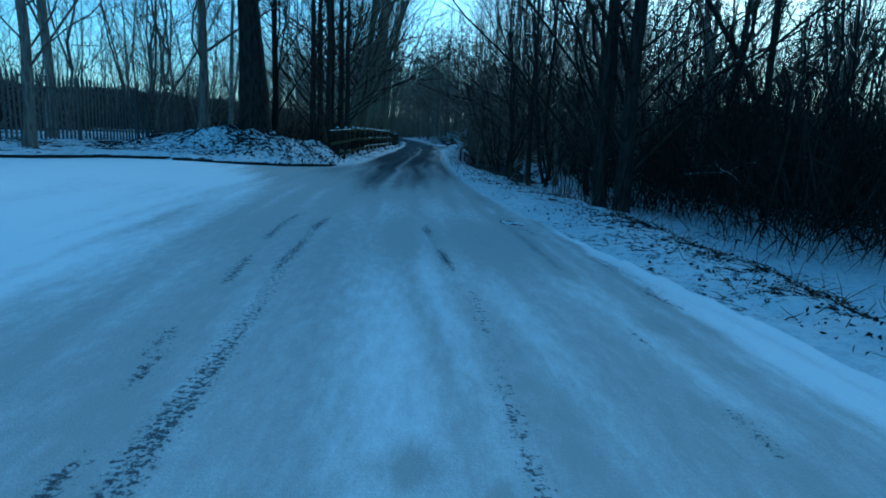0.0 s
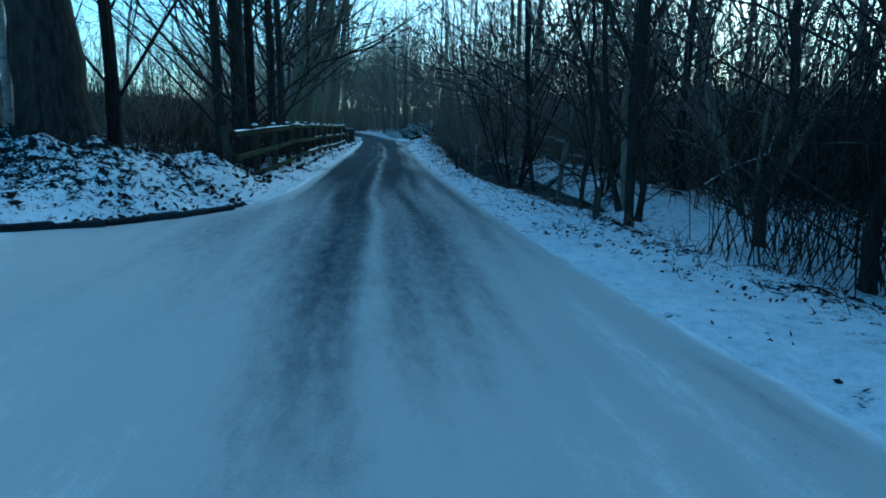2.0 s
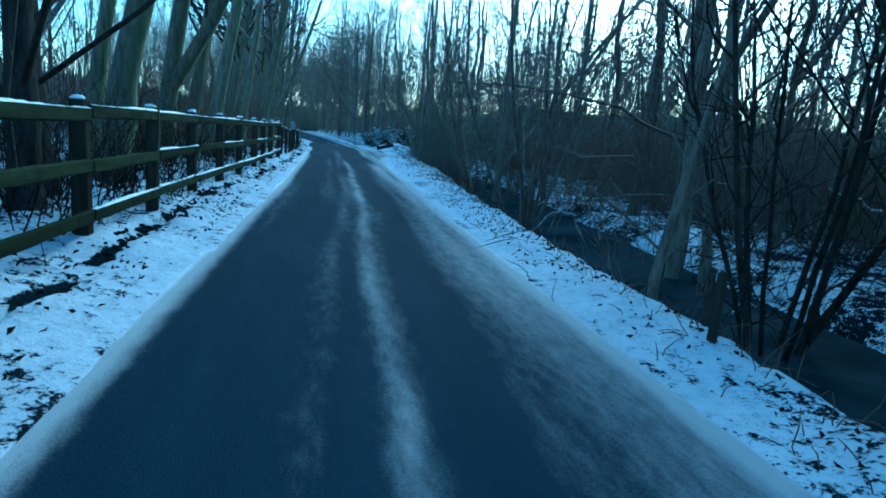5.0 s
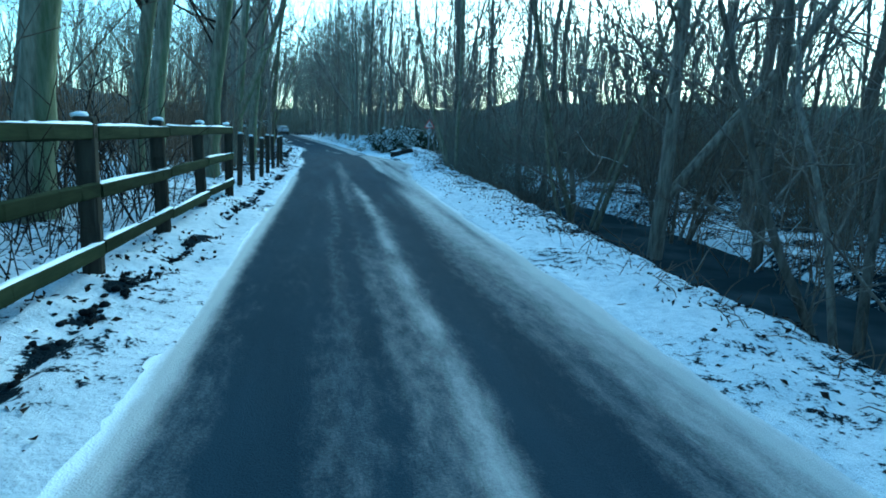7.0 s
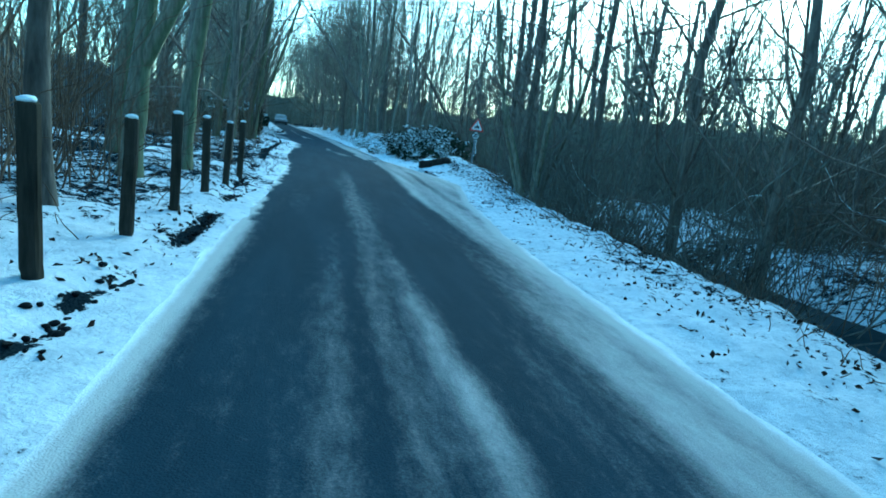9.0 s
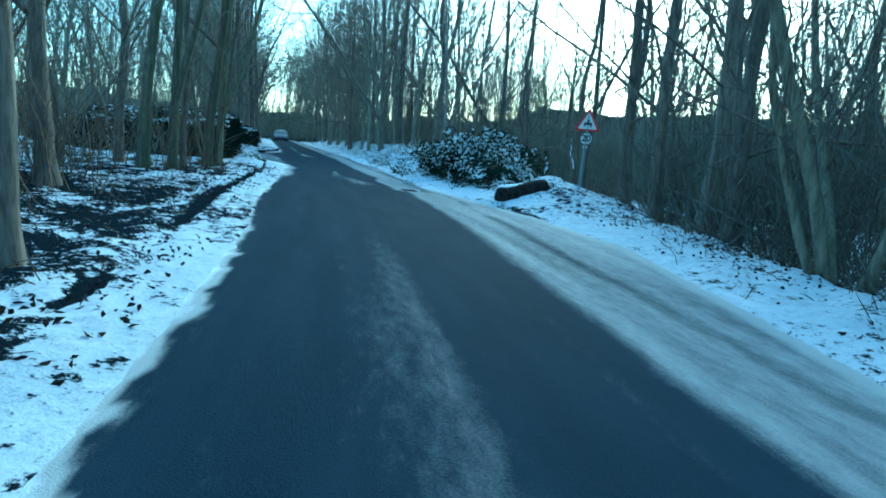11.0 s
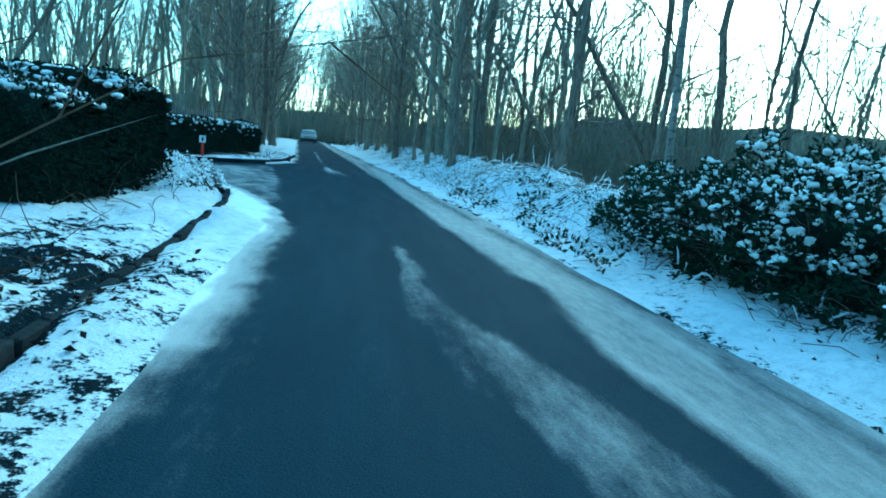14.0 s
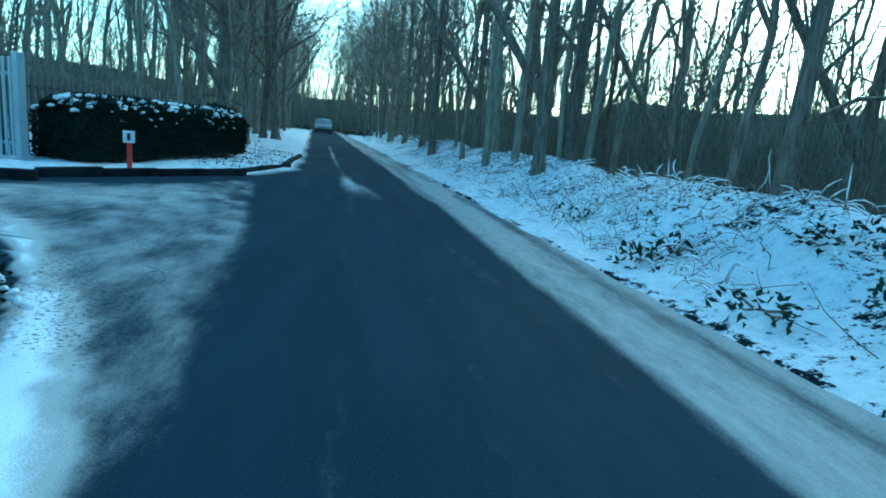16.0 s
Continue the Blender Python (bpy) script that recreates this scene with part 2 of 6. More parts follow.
    ruts = 0.28 * (vnoise(x + 0.4 * y, y * 0.4, 0.16, 32) - 0.5) + 0.22 * (vnoise(x, y, 0.22, 43) - 0.5) + 0.3 * (vnoise(x, y, 1.2, 36) - 0.5) 
    v = v + (0.47 * sstep(0.1, -1.0, y - far_kerb) * (0.85 + 0.15 * sstep(-0.1, -0.9, x - border)) + ruts - v) * side
    spit_edge = lin(y, (71.0, -1.38), (71.9, -1.46), (72.5, -1.63), (73.4, -1.9), (74.1, -2.13), (75.2, -2.72), (76.4, -3.5), (77.3, -4.1), (77.8, -4.8))
    spit_wide = lin(y, (72, 1.6), (73.3, 0.62), (74.4, 0.42), (75.4, 0.3), (76.3, 0.3), (77.5, 0.3))
    q = x - spit_edge + 0.10 * (vnoise(x, y, 0.4, 44) - 0.5) + 0.07 * (vnoise(x, y, 0.14, 45) - 0.5)
    spit = sstep(0.06, -0.1, q) * sstep(-0.05, 0.1, q + spit_wide) * sstep(71.2, 72.2, y) * (1 - sstep(77.0, 77.8, y))
    v = v + (0.95 + 0.75 * sstep(-0.03, -0.32, q) + 0.5 * (vnoise(x, y, 0.3, 48) - 0.5) + 0.4 * (vnoise(x, y, 0.14, 49) - 0.5) - v) * spit
    # dark strip between spit and ivy mound, painted in for the shadow trough there
    gap = sstep(0.02, -0.08, q + spit_wide) * sstep(73.2, 73.5, y) * (1 - sstep(76.6, 77.2, y))
    v = v + (0.1 - v) * gap
    # snow swept to the edges
    lw = lin(y, (18, 0.36), (26, 0.22), (44, 0.2), (50, 0.2), (66, 0.25), (72, 0.45), (90, 0.3))
    ragged = np.where(y > 49, 0.12 * (vnoise(x, y, 0.9, 33) - 0.5) + 0.10 * (vnoise(x, y, 0.3, 53) - 0.5) + 0.06 * (vnoise(x, y, 0.15, 34) - 0.5), 0)
    lw = np.where(y > 49, lin(y, (47, 0.2), (51, 0.08), (64, 0.06), (66.5, 0.3), (72, 0.5), (90, 0.3)), lw)
    v = v + (0.6 * (1 - sstep(0.3 * lw, lw, x - xl + ragged)) + 0.85 * (1 - sstep(-0.08, 0.1, x - xl + ragged))) * sstep(16, 21, y) * (1 - side) * (1 - sstep(71.6, 72.4, y) * (1 - sstep(81, 84, y))) + lin(y, (8, 0.15), (18, 0.3), (26, 0.7)) * (1 - sstep(0.0, 0.25, xr - x)) * (1 - sstep(64, 68, y))
    return np.clip(v, 0, 2)


def road_grit(x, y):
    """Where asphalt shows in grains through the packed snow of the junction."""
    one = lin(y, (1, -1.05), (2, -1.15), (3, -1.3), (4.4, -1.38), (5.3, -1.46), (6.0, -1.53), (7.2, -1.56), (9, -1.5))
    two = lin(y, (1, -0.9), (3, -0.98), (4.2, -1.05), (4.9, -1.13), (5.7, -1.14), (6.8, -1.18), (9, -1.1))
    three = lin(y, (1, 0.45), (2, 0.42), (3, 0.42), (4.2, 0.42), (4.9, 0.33), (5.8, 0.24), (7, 0.12), (9, 0.0))
    four = lin(y, (3, 1.5), (4.6, 1.27), (5, 1.2), (6.8, 0.72), (9, 0.4))
    end = 1 - sstep(7.3, 8.8, y)
    g = 0.8 * bump(x, one, 0.055) * sstep(0.3, 0.62, vnoise(x * 0.4, y, 0.55, 70)) * end
    g = g + 1.0 * bump(x, two, 0.075) * (0.35 + 0.75 * vnoise(x * 0.4, y, 0.7, 71)) * end
    g = g + 0.95 * bump(x, three, 0.065) * (0.3 + 0.8 * vnoise(x * 0.4, y, 0.8, 72)) * end
    g = g + 0.6 * bump(x, four, 0.06) * sstep(0.4, 0.7, vnoise(x * 0.4, y, 0.6, 73)) * end
    rim = road_right(y) - x
    g = g + 0.65 * bump(rim, 0.12 + 0.2 * vnoise(y, y, 1.5, 54), 0.13) * sstep(0.35, 0.7, vnoise(x, y * 0.6, 0.6, 74)) * (1 - sstep(10, 14, y))
    g = g + 0.6 * bump(rim, 0.5, 0.1) * sstep(0.5, 0.75, vnoise(x, y * 0.5, 0.6, 75)) * (1 - sstep(9, 14, y))
    # ridged ice in the mouth of the side road
    mouth = sstep(-0.05, -0.4, x - lin(y, (73.3, -1.68), (76.7, -2.1), (80, -2.6))) * sstep(73.6, 74.6, y) * (1 - sstep(79.5, 81, y))
    g = g + mouth * (0.12 + 0.4 * sstep(0.35, 0.7, vnoise(x + 0.5 * y, 0.45 * y, 0.22, 76)))
    return np.clip(g, 0, 1)


# ---- materials ----
def material(name, rough=0.7, metal=0.0):
    m = bpy.data.materials.new(name)
    m.use_nodes = True
    b = m.node_tree.nodes["Principled BSDF"]
    b.inputs["Roughness"].default_value = rough
    b.inputs["Metallic"].default_value = metal
    return m, m.node_tree.nodes, m.node_tree.links, b


def tex(n, l, scale, detail=4.0, rough=0.6, coords="Object", stretch=None):
    co = n.new("ShaderNodeTexCoord")
    t = n.new("ShaderNodeTexNoise")
    t.inputs["Scale"].default_value, t.inputs["Detail"].default_value, t.inputs["Roughness"].default_value = scale, detail, rough
    if stretch:
        mp = n.new("ShaderNodeMapping")
        mp.inputs["Scale"].default_value = stretch
        l.new(co.outputs[coords], mp.inputs["Vector"])
        l.new(mp.outputs[0], t.inputs["Vector"])
    else:
        l.new(co.outputs[coords], t.inputs["Vector"])
    return t.outputs["Fac"]


def math_node(n, l, op, a, b=None, clamp=False):
    k = n.new("ShaderNodeMath")
    k.operation, k.use_clamp = op, clamp
    for i, v in enumerate((a, b)):
        if v is None:
            continue
        if isinstance(v, (int, float)):
            k.inputs[i].default_value = v
        else:
            l.new(v, k.inputs[i])
    return k.outputs[0]


def span(n, l, v, lo, hi, to0=0.0, to1=1.0):
    k = n.new("ShaderNodeMapRange")
    k.interpolation_type = "SMOOTHSTEP"
    l.new(v, k.inputs["Value"])
    for i, q in zip(("From Min", "From Max", "To Min", "To Max"), (lo, hi, to0, to1)):
        k.inputs[i].default_value = q
    return k.outputs["Result"]


def blend(n, l, f, a, b):
    k = n.new("ShaderNodeMix")
    k.data_type = "RGBA"
    if isinstance(f, (int, float)):
        k.inputs[0].default_value = f
    else:
        l.new(f, k.inputs[0])
    for i, v in ((6, a), (7, b)):
        if isinstance(v, tuple):
            k.inputs[i].default_value = (*v, 1)
        else:
            l.new(v, k.inputs[i])
    return k.outputs[2]


def relief(n, l, b, h, strength, distance):
    k = n.new("ShaderNodeBump")
    k.inputs["Strength"].default_value, k.inputs["Distance"].default_value = strength, distance
    l.new(h, k.inputs["Height"])
    l.new(k.outputs[0], b.inputs["Normal"])


def attribute(n, name):
    k = n.new("ShaderNodeAttribute")
    k.attribute_name = name
    return k.outputs["Fac"]


def grained(name, dark, light, scale, rough=0.8, stretch=None, metal=0.0, bumpy=0.3, coarse=1.5, dist=0.01, vary=0.25):
    """A surface with fine grain, coarse blotches and a difference from piece to piece."""
    m, n, l, b = material(name, rough, metal)
    if metal < 0.2 and rough > 0.55:
        b.inputs["Specular IOR Level"].default_value = 0.02
    fine, big = tex(n, l, scale, 6, 0.65, stretch=stretch), tex(n, l, coarse, 3)
    f = math_node(n, l, "ADD", math_node(n, l, "MULTIPLY", span(n, l, fine, 0.3, 0.7), 0.6), math_node(n, l, "MULTIPLY", span(n, l, big, 0.3, 0.7), 0.4))
    col = blend(n, l, f, dark, light)
    if vary:
        info = n.new("ShaderNodeObjectInfo")
        hsv = n.new("ShaderNodeHueSaturation")
        l.new(span(n, l, info.outputs["Random"], 0, 1, 1 - vary, 1 + vary), hsv.inputs["Value"])
        l.new(col, hsv.inputs["Color"])
        col = hsv.outputs[0]
    l.new(col, b.inputs["Base Color"])
    relief(n, l, b, fine, bumpy, dist)
    return m


def make_snow(name, grey=0.80):
    m, n, l, b = material(name, 0.65)
    fine, big = tex(n, l, 60, 5), tex(n, l, 5, 4)
    l.new(blend(n, l, span(n, l, big, 0.35, 0.7), (grey * 0.9, grey * 0.93, grey * 0.96), (grey, grey * 1.02, grey * 1.04)), b.inputs["Base Color"])
    relief(n, l, b, math_node(n, l, "ADD", big, math_node(n, l, "MULTIPLY", fine, 0.3)), 0.5, 0.02)
    return m


def make_ground():
    m, n, l, b = material("snowy_ground", 0.75)
    b.inputs["Specular IOR Level"].default_value = 0.0
    fine, mid, big = tex(n, l, 38, 6, 0.7), tex(n, l, 9, 5, 0.6), tex(n, l, 1.3, 3)
    spots = math_node(n, l, "ADD", math_node(n, l, "MULTIPLY", fine, 0.45), math_node(n, l, "MULTIPLY", mid, 0.55))
    need = math_node(n, l, "ADD", spots, math_node(n, l, "MULTIPLY", attribute(n, "litter"), 0.55))
    f = span(n, l, need, 0.725, 0.77)
    snow = blend(n, l, span(n, l, big, 0.3, 0.7), (0.62, 0.65, 0.68), (0.72, 0.735, 0.76))
    snow = blend(n, l, span(n, l, spots, 0.42, 0.62, 0.0, 0.5), snow, (0.36, 0.4, 0.45))
    # soil colour leans blue in place of the sky it would reflect
    soil = blend(n, l, span(n, l, tex(n, l, 85, 4), 0.35, 0.65), (0.006, 0.0095, 0.013), (0.02, 0.025, 0.03))
    l.new(blend(n, l, f, snow, soil), b.inputs["Base Color"])
    h = math_node(n, l, "ADD", math_node(n, l, "MULTIPLY", mid, 1.0), math_node(n, l, "MULTIPLY", fine, 0.5))
    relief(n, l, b, h, 0.8, 0.04)
    return m


def make_road():
    m, n, l, b = material("winter_road", 0.5)
    cover = attribute(n, "cover")
    fine, mid = tex(n, l, 70, 5, 0.7), tex(n, l, 14, 5, 0.65, stretch=(1, 0.3, 1))
    c = math_node(n, l, "ADD", cover, math_node(n, l, "ADD", math_node(n, l, "MULTIPLY", math_node(n, l, "SUBTRACT", mid, 0.5), 0.42), math_node(n, l, "MULTIPLY", math_node(n, l, "SUBTRACT", fine, 0.5), 0.36)))
    ice, fresh = span(n, l, c, 0.15, 0.95), span(n, l, c, 1.05, 1.6)
    vor = n.new("ShaderNodeTexVoronoi")
    vor.inputs["Scale"].default_value = 120
    co = n.new("ShaderNodeTexCoord")
    l.new(co.outputs["Object"], vor.inputs["Vector"])
    # the tar's blue is the sky's reflection, put into its base colour
    tar = blend(n, l, span(n, l, vor.outputs["Distance"], 0.0, 0.6), (0.009, 0.0165, 0.0255), (0.0205, 0.033, 0.048))
    tar = blend(n, l, span(n, l, tex(n, l, 1.1, 4, stretch=(2.5, 0.35, 1)), 0.35, 0.7), tar, (0.024, 0.038, 0.055))
    col = blend(n, l, fresh, blend(n, l, ice, tar, (0.43, 0.43, 0.42)), (0.82, 0.83, 0.85))
    grains = math_node(n, l, "ADD", tex(n, l, 34, 6, 0.75), math_node(n, l, "MULTIPLY", attribute(n, "grit"), 0.3))
    col = blend(n, l, math_node(n, l, "MULTIPLY", span(n, l, grains, 0.66, 0.76), 0.85), col, tar)
    l.new(col, b.inputs["Base Color"])
    l.new(span(n, l, c, 0.1, 0.9, 0.82, 0.7), b.inputs["Roughness"])
    b.inputs["Specular IOR Level"].default_value = 0.03
    h = math_node(n, l, "ADD", math_node(n, l, "MULTIPLY", c, 0.9), math_node(n, l, "MULTIPLY", vor.outputs["Distance"], 0.25))
    relief(n, l, b, h, 0.75, 0.016)
    return m


def make_bark(name, dark, light, moss=0.0, gloss=0.3):
    m, n, l, b = material(name, 0.9)
    b.inputs["Specular IOR Level"].default_value = gloss
    ridges, big = tex(n, l, 16, 6, 0.65, stretch=(1, 1, 0.18)), tex(n, l, 1.4, 3)
    col = blend(n, l, span(n, l, ridges, 0.3, 0.7), dark, light)
    if moss:
        geo = n.new("ShaderNodeNewGeometry")
        sep = n.new("ShaderNodeSeparateXYZ")
        l.new(geo.outputs["Normal"], sep.inputs[0])
        side = math_node(n, l, "ADD", span(n, l, sep.outputs["X"], -0.2, 0.9), math_node(n, l, "MULTIPLY", math_node(n, l, "SUBTRACT", big, 0.5), 1.6))
        col = blend(n, l, math_node(n, l, "MULTIPLY", span(n, l, side, 0.15, 0.8), moss), col, (0.075, 0.105, 0.035))
    info = n.new("ShaderNodeObjectInfo")
    hsv = n.new("ShaderNodeHueSaturation")
    l.new(span(n, l, info.outputs["Random"], 0, 1, 0.7, 1.3), hsv.inputs["Value"])
    l.new(col, hsv.inputs["Color"])
    l.new(hsv.outputs[0], b.inputs["Base Color"])
    relief(n, l, b, ridges, 0.7, 0.03)
    return m


def make_birch():
    m, n, l, b = material("birch_bark", 0.7)
    bands, big = tex(n, l, 9, 5, 0.7, stretch=(0.6, 0.6, 2.6)), tex(n, l, 2.0, 3)
    f = math_node(n, l, "MULTIPLY", span(n, l, bands, 0.5, 0.62), 0.9)
    l.new(blend(n, l, f, blend(n, l, span(n, l, big, 0.3, 0.7), (0.14, 0.125, 0.11), (0.26, 0.24, 0.215)), (0.05, 0.045, 0.04)), b.inputs["Base Color"])
    relief(n, l, b, bands, 0.4, 0.01)
    return m


def plain(name, colour, rough=0.5, metal=0.0, wear=0.25):
    c = np.array(colour)
    return grained(name, tuple(c * (1 - wear)), tuple(c), 30, rough, metal=metal, bumpy=0.08, dist=0.003, vary=0.0)


SNOW = make_snow("snow")
GROUND, ROAD = make_ground(), make_road()
BARK = make_bark("bark", (0.065, 0.056, 0.046), (0.2, 0.172, 0.14))
MOSSY = make_bark("mossy_bark", (0.08, 0.074, 0.052), (0.22, 0.2, 0.148), 0.5)
# darker copies of bark and twigs: the near wood's shade is in their colour
DARKBARK = make_bark("shade_dark_bark", (0.014, 0.013, 0.012), (0.048, 0.043, 0.038), 0.0, 0.05)
DARKTWIG = make_bark("shade_dark_twigs", (0.016, 0.014, 0.012), (0.046, 0.039, 0.034), 0.0, 0.05)
TWIG = make_bark("twigs", (0.08, 0.066, 0.055), (0.2, 0.165, 0.135))
# far twigs and brush are paler and greener: distance haze put into the colour
FARTWIG = make_bark("haze_pale_twigs", (0.12, 0.115, 0.092), (0.27, 0.258, 0.205))
FARSCRUB = make_bark("haze_pale_brush", (0.095, 0.093, 0.075), (0.215, 0.208, 0.165))
BANKTWIG = make_bark("bank_twigs", (0.06, 0.058, 0.05), (0.15, 0.142, 0.118), 0.0, 0.05)
BIRCH = make_birch()
TIMBER = grained("weathered_timber", (0.018, 0.017, 0.014), (0.06, 0.054, 0.042), 22, 0.85, stretch=(1, 1, 0.12), coarse=2.0)
RAILWOOD = grained("damp_mossy_rail", (0.012, 0.016, 0.009), (0.036, 0.044, 0.022), 20, 0.85, stretch=(1, 0.1, 1), coarse=1.2)
# kerb colour taken down to hold the shadow trough beside the snow spit
STONE = grained("shade_dark_kerb_stone", (0.009, 0.0105, 0.012), (0.028, 0.031, 0.034), 40, 0.85, coarse=3)
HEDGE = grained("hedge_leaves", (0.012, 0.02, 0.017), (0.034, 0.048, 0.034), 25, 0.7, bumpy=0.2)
# darker copy of the leaf colour, for the shade deep between the leaves
HEDGE_CORE = grained("hedge_inner_shade", (0.009, 0.013, 0.012), (0.022, 0.029, 0.023), 25, 0.9, bumpy=0.2)
LAUREL = grained("evergreen_leaves", (0.014, 0.024, 0.018), (0.042, 0.062, 0.036), 18, 0.6, bumpy=0.1)
LEAF = grained("dead_leaves", (0.012, 0.0105, 0.01), (0.046, 0.035, 0.027), 30, 0.85, bumpy=0.1)
SCRUB = grained("brown_stems", (0.07, 0.052, 0.038), (0.185, 0.14, 0.098), 6, 0.9, bumpy=0.1)
GALV = plain("galvanised_steel", (0.42, 0.47, 0.52), 0.45, 0.6)
DARKSTEEL = plain("dark_painted_steel", (0.05, 0.06, 0.07), 0.5, 0.3)
REDPAINT = plain("red_paint", (0.45, 0.03, 0.025), 0.45)
WHITEPAINT = plain("white_paint", (0.75, 0.75, 0.74), 0.4)
BLACKPAINT = plain("black_paint", (0.02, 0.02, 0.022), 0.5)
GREYPOST = plain("grey_post_paint", (0.22, 0.23, 0.24), 0.5)
# same blue lean as the ground's soil, a sky reflection kept in the colour
SOIL = grained("wet_soil", (0.006, 0.008, 0.01), (0.02, 0.023, 0.026), 40, 0.9)
IRON = grained("cast_iron", (0.005, 0.006, 0.0075), (0.015, 0.016, 0.018), 35, 0.7, metal=0.1)


def make_water():
    m, n, l, b = material("stream_water", 0.1)
    # no mirror reflection: its grey-blue tone is painted as the base colour
    l.new(blend(n, l, span(n, l, tex(n, l, 0.8, 3), 0.35, 0.7), (0.02, 0.026, 0.03), (0.045, 0.054, 0.06)), b.inputs["Base Color"])
    b.inputs["Specular IOR Level"].default_value = 0.0
    relief(n, l, b, tex(n, l, 7, 3), 0.15, 0.02)
    return m


WATER = make_water()


# ---- mesh helpers ----
def mesh_of(name, verts, quads, mat, smooth=True):
    verts, quads = np.asarray(verts, np.float32), np.asarray(quads, np.int32)
    me = bpy.data.meshes.new(name)
    me.vertices.add(len(verts))
    me.vertices.foreach_set("co", verts.ravel())
    me.loops.add(quads.size)
    me.loops.foreach_set("vertex_index", quads.ravel())
    me.polygons.add(len(quads))
    me.polygons.foreach_set("loop_start", np.arange(len(quads), dtype=np.int32) * 4)
    me.polygons.foreach_set("use_smooth", np.full(len(quads), smooth))
    me.update(calc_edges=True)
    me.validate()
    me.materials.append(mat)
    return me


class Soup:
    """Gathers tubes, boxes, leaves and lumps into one mesh."""

    def __init__(self):
        self.v, self.q, self.n = [], [], 0

    def add(self, verts, quads):
        self.v.append(np.asarray(verts, float))
        self.q.append(np.asarray(quads, int) + self.n)
        self.n += len(verts)

    def tube(self, pts, rad, sides=5, cap=False):
        pts, rad = np.asarray(pts, float), np.asarray(rad, float)
        t = np.gradient(pts, axis=0)
        t /= np.linalg.norm(t, axis=1, keepdims=True) + 1e-9
        ref = np.array([1.0, 0, 0]) if abs(t[:, 0]).mean() < 0.8 else np.array([0, 1.0, 0])
        u = np.cross(t, ref)
        u /= np.linalg.norm(u, axis=1, keepdims=True) + 1e-9
        w = np.cross(t, u)
        a = np.arange(sides) * 2 * np.pi / sides
        ring = pts[:, None] + rad[:, None, None] * (np.cos(a)[None, :, None] * u[:, None] + np.sin(a)[None, :, None] * w[:, None])
        k, j = np.arange(len(pts) - 1)[:, None] * sides, np.arange(sides)[None]
        jn = (j + 1) % sides
        self.add(ring.reshape(-1, 3), np.stack([k + j, k + jn, k + sides + jn, k + sides + j], -1).reshape(-1, 4))

    def box(self, lo, hi, m=None):
        (a, b, c), (d, e, f) = lo, hi
        v = np.array([(a, b, c), (d, b, c), (d, e, c), (a, e, c), (a, b, f), (d, b, f), (d, e, f), (a, e, f)], float)
        if m is not None:
            v = v @ np.array(m.to_3x3()).T + np.array(m.translation)
        self.add(v, [(0, 3, 2, 1), (4, 5, 6, 7), (0, 1, 5, 4), (1, 2, 6, 5), (2, 3, 7, 6), (3, 0, 4, 7)])

    def lump(self, c, r, rng, sides=6, rings=4):
        """A rounded lump with uneven radii r = (rx, ry, rz)."""
        th = np.linspace(0.02, np.pi - 0.02, rings + 1)
        ph = np.arange(sides) * 2 * np.pi / sides + rng.uniform(0, 1)
        s = 1 + rng.uniform(-0.22, 0.22, (rings + 1, sides))
        v = np.stack([np.sin(th)[:, None] * np.cos(ph)[None] * s * r[0] + c[0], np.sin(th)[:, None] * np.sin(ph)[None] * s * r[1] + c[1], (np.cos(th)[:, None] + 0 * ph[None]) * r[2] + c[2]], -1).reshape(-1, 3)
        k, j = np.arange(rings)[:, None] * sides, np.arange(sides)[None]
        jn = (j + 1) % sides
        self.add(v, np.stack([k + j, k + sides + j, k + sides + jn, k + jn], -1).reshape(-1, 4))

    def leaves(self, p, direction, length, width, rng):
        """Folded leaf blades at p (n x 3) that point along direction (n x 3)."""
        p, d = np.asarray(p, float), np.asarray(direction, float)
        d /= np.linalg.norm(d, axis=1, keepdims=True) + 1e-9
        side = np.cross(d, rng.normal(size=d.shape))
        side /= np.linalg.norm(side, axis=1, keepdims=True) + 1e-9
        nrm = np.cross(d, side)
        L, W = np.asarray(length).reshape(-1, 1), np.asarray(width).reshape(-1, 1)
        mid, tip = p + d * L * 0.5, p + d * L + nrm * L * 0.12
        a, b = mid + side * W * 0.5 - nrm * W * 0.18, mid - side * W * 0.5 - nrm * W * 0.18
        v = np.stack([p, a, tip, b], 1).reshape(-1, 3)
        self.add(v, np.arange(len(p) * 4).reshape(-1, 4))

    def arrays(self):
        return np.concatenate(self.v), np.concatenate(self.q)

    def mesh(self, name, mat, smooth=True):
        v, q = self.arrays()
        return mesh_of(name, v, q, mat, smooth)


def part(name, data, parent, label="", m=None):
    ob = new(name, data)
    ob.parent = parent
    if m is not None:
        ob.matrix_basis = m
    return tagged(ob, label)


def thing(name, label, category, group="", m=None, data=None, kind=""):
    ob = tagged(new(name, data), label, category, group, kind)
    if m is not None:
        ob.matrix_basis = m
    return ob


def ground_at(x, y):
    return float(ground_z(np.array([x]), np.array([y]))[0])


# ---- ground, road, water ----
def steps(a, b, d):
    return list(np.arange(a, b, d))


def grid_mesh(name, X, Y, Z, mat):
    r, c = X.shape
    i, j = np.meshgrid(np.arange(r - 1), np.arange(c - 1), indexing="ij")
    k = (i * c + j).ravel()
    return mesh_of(name, np.stack([X, Y, Z], -1).reshape(-1, 3), np.stack([k, k + 1, k + c + 1, k + c], -1), mat)


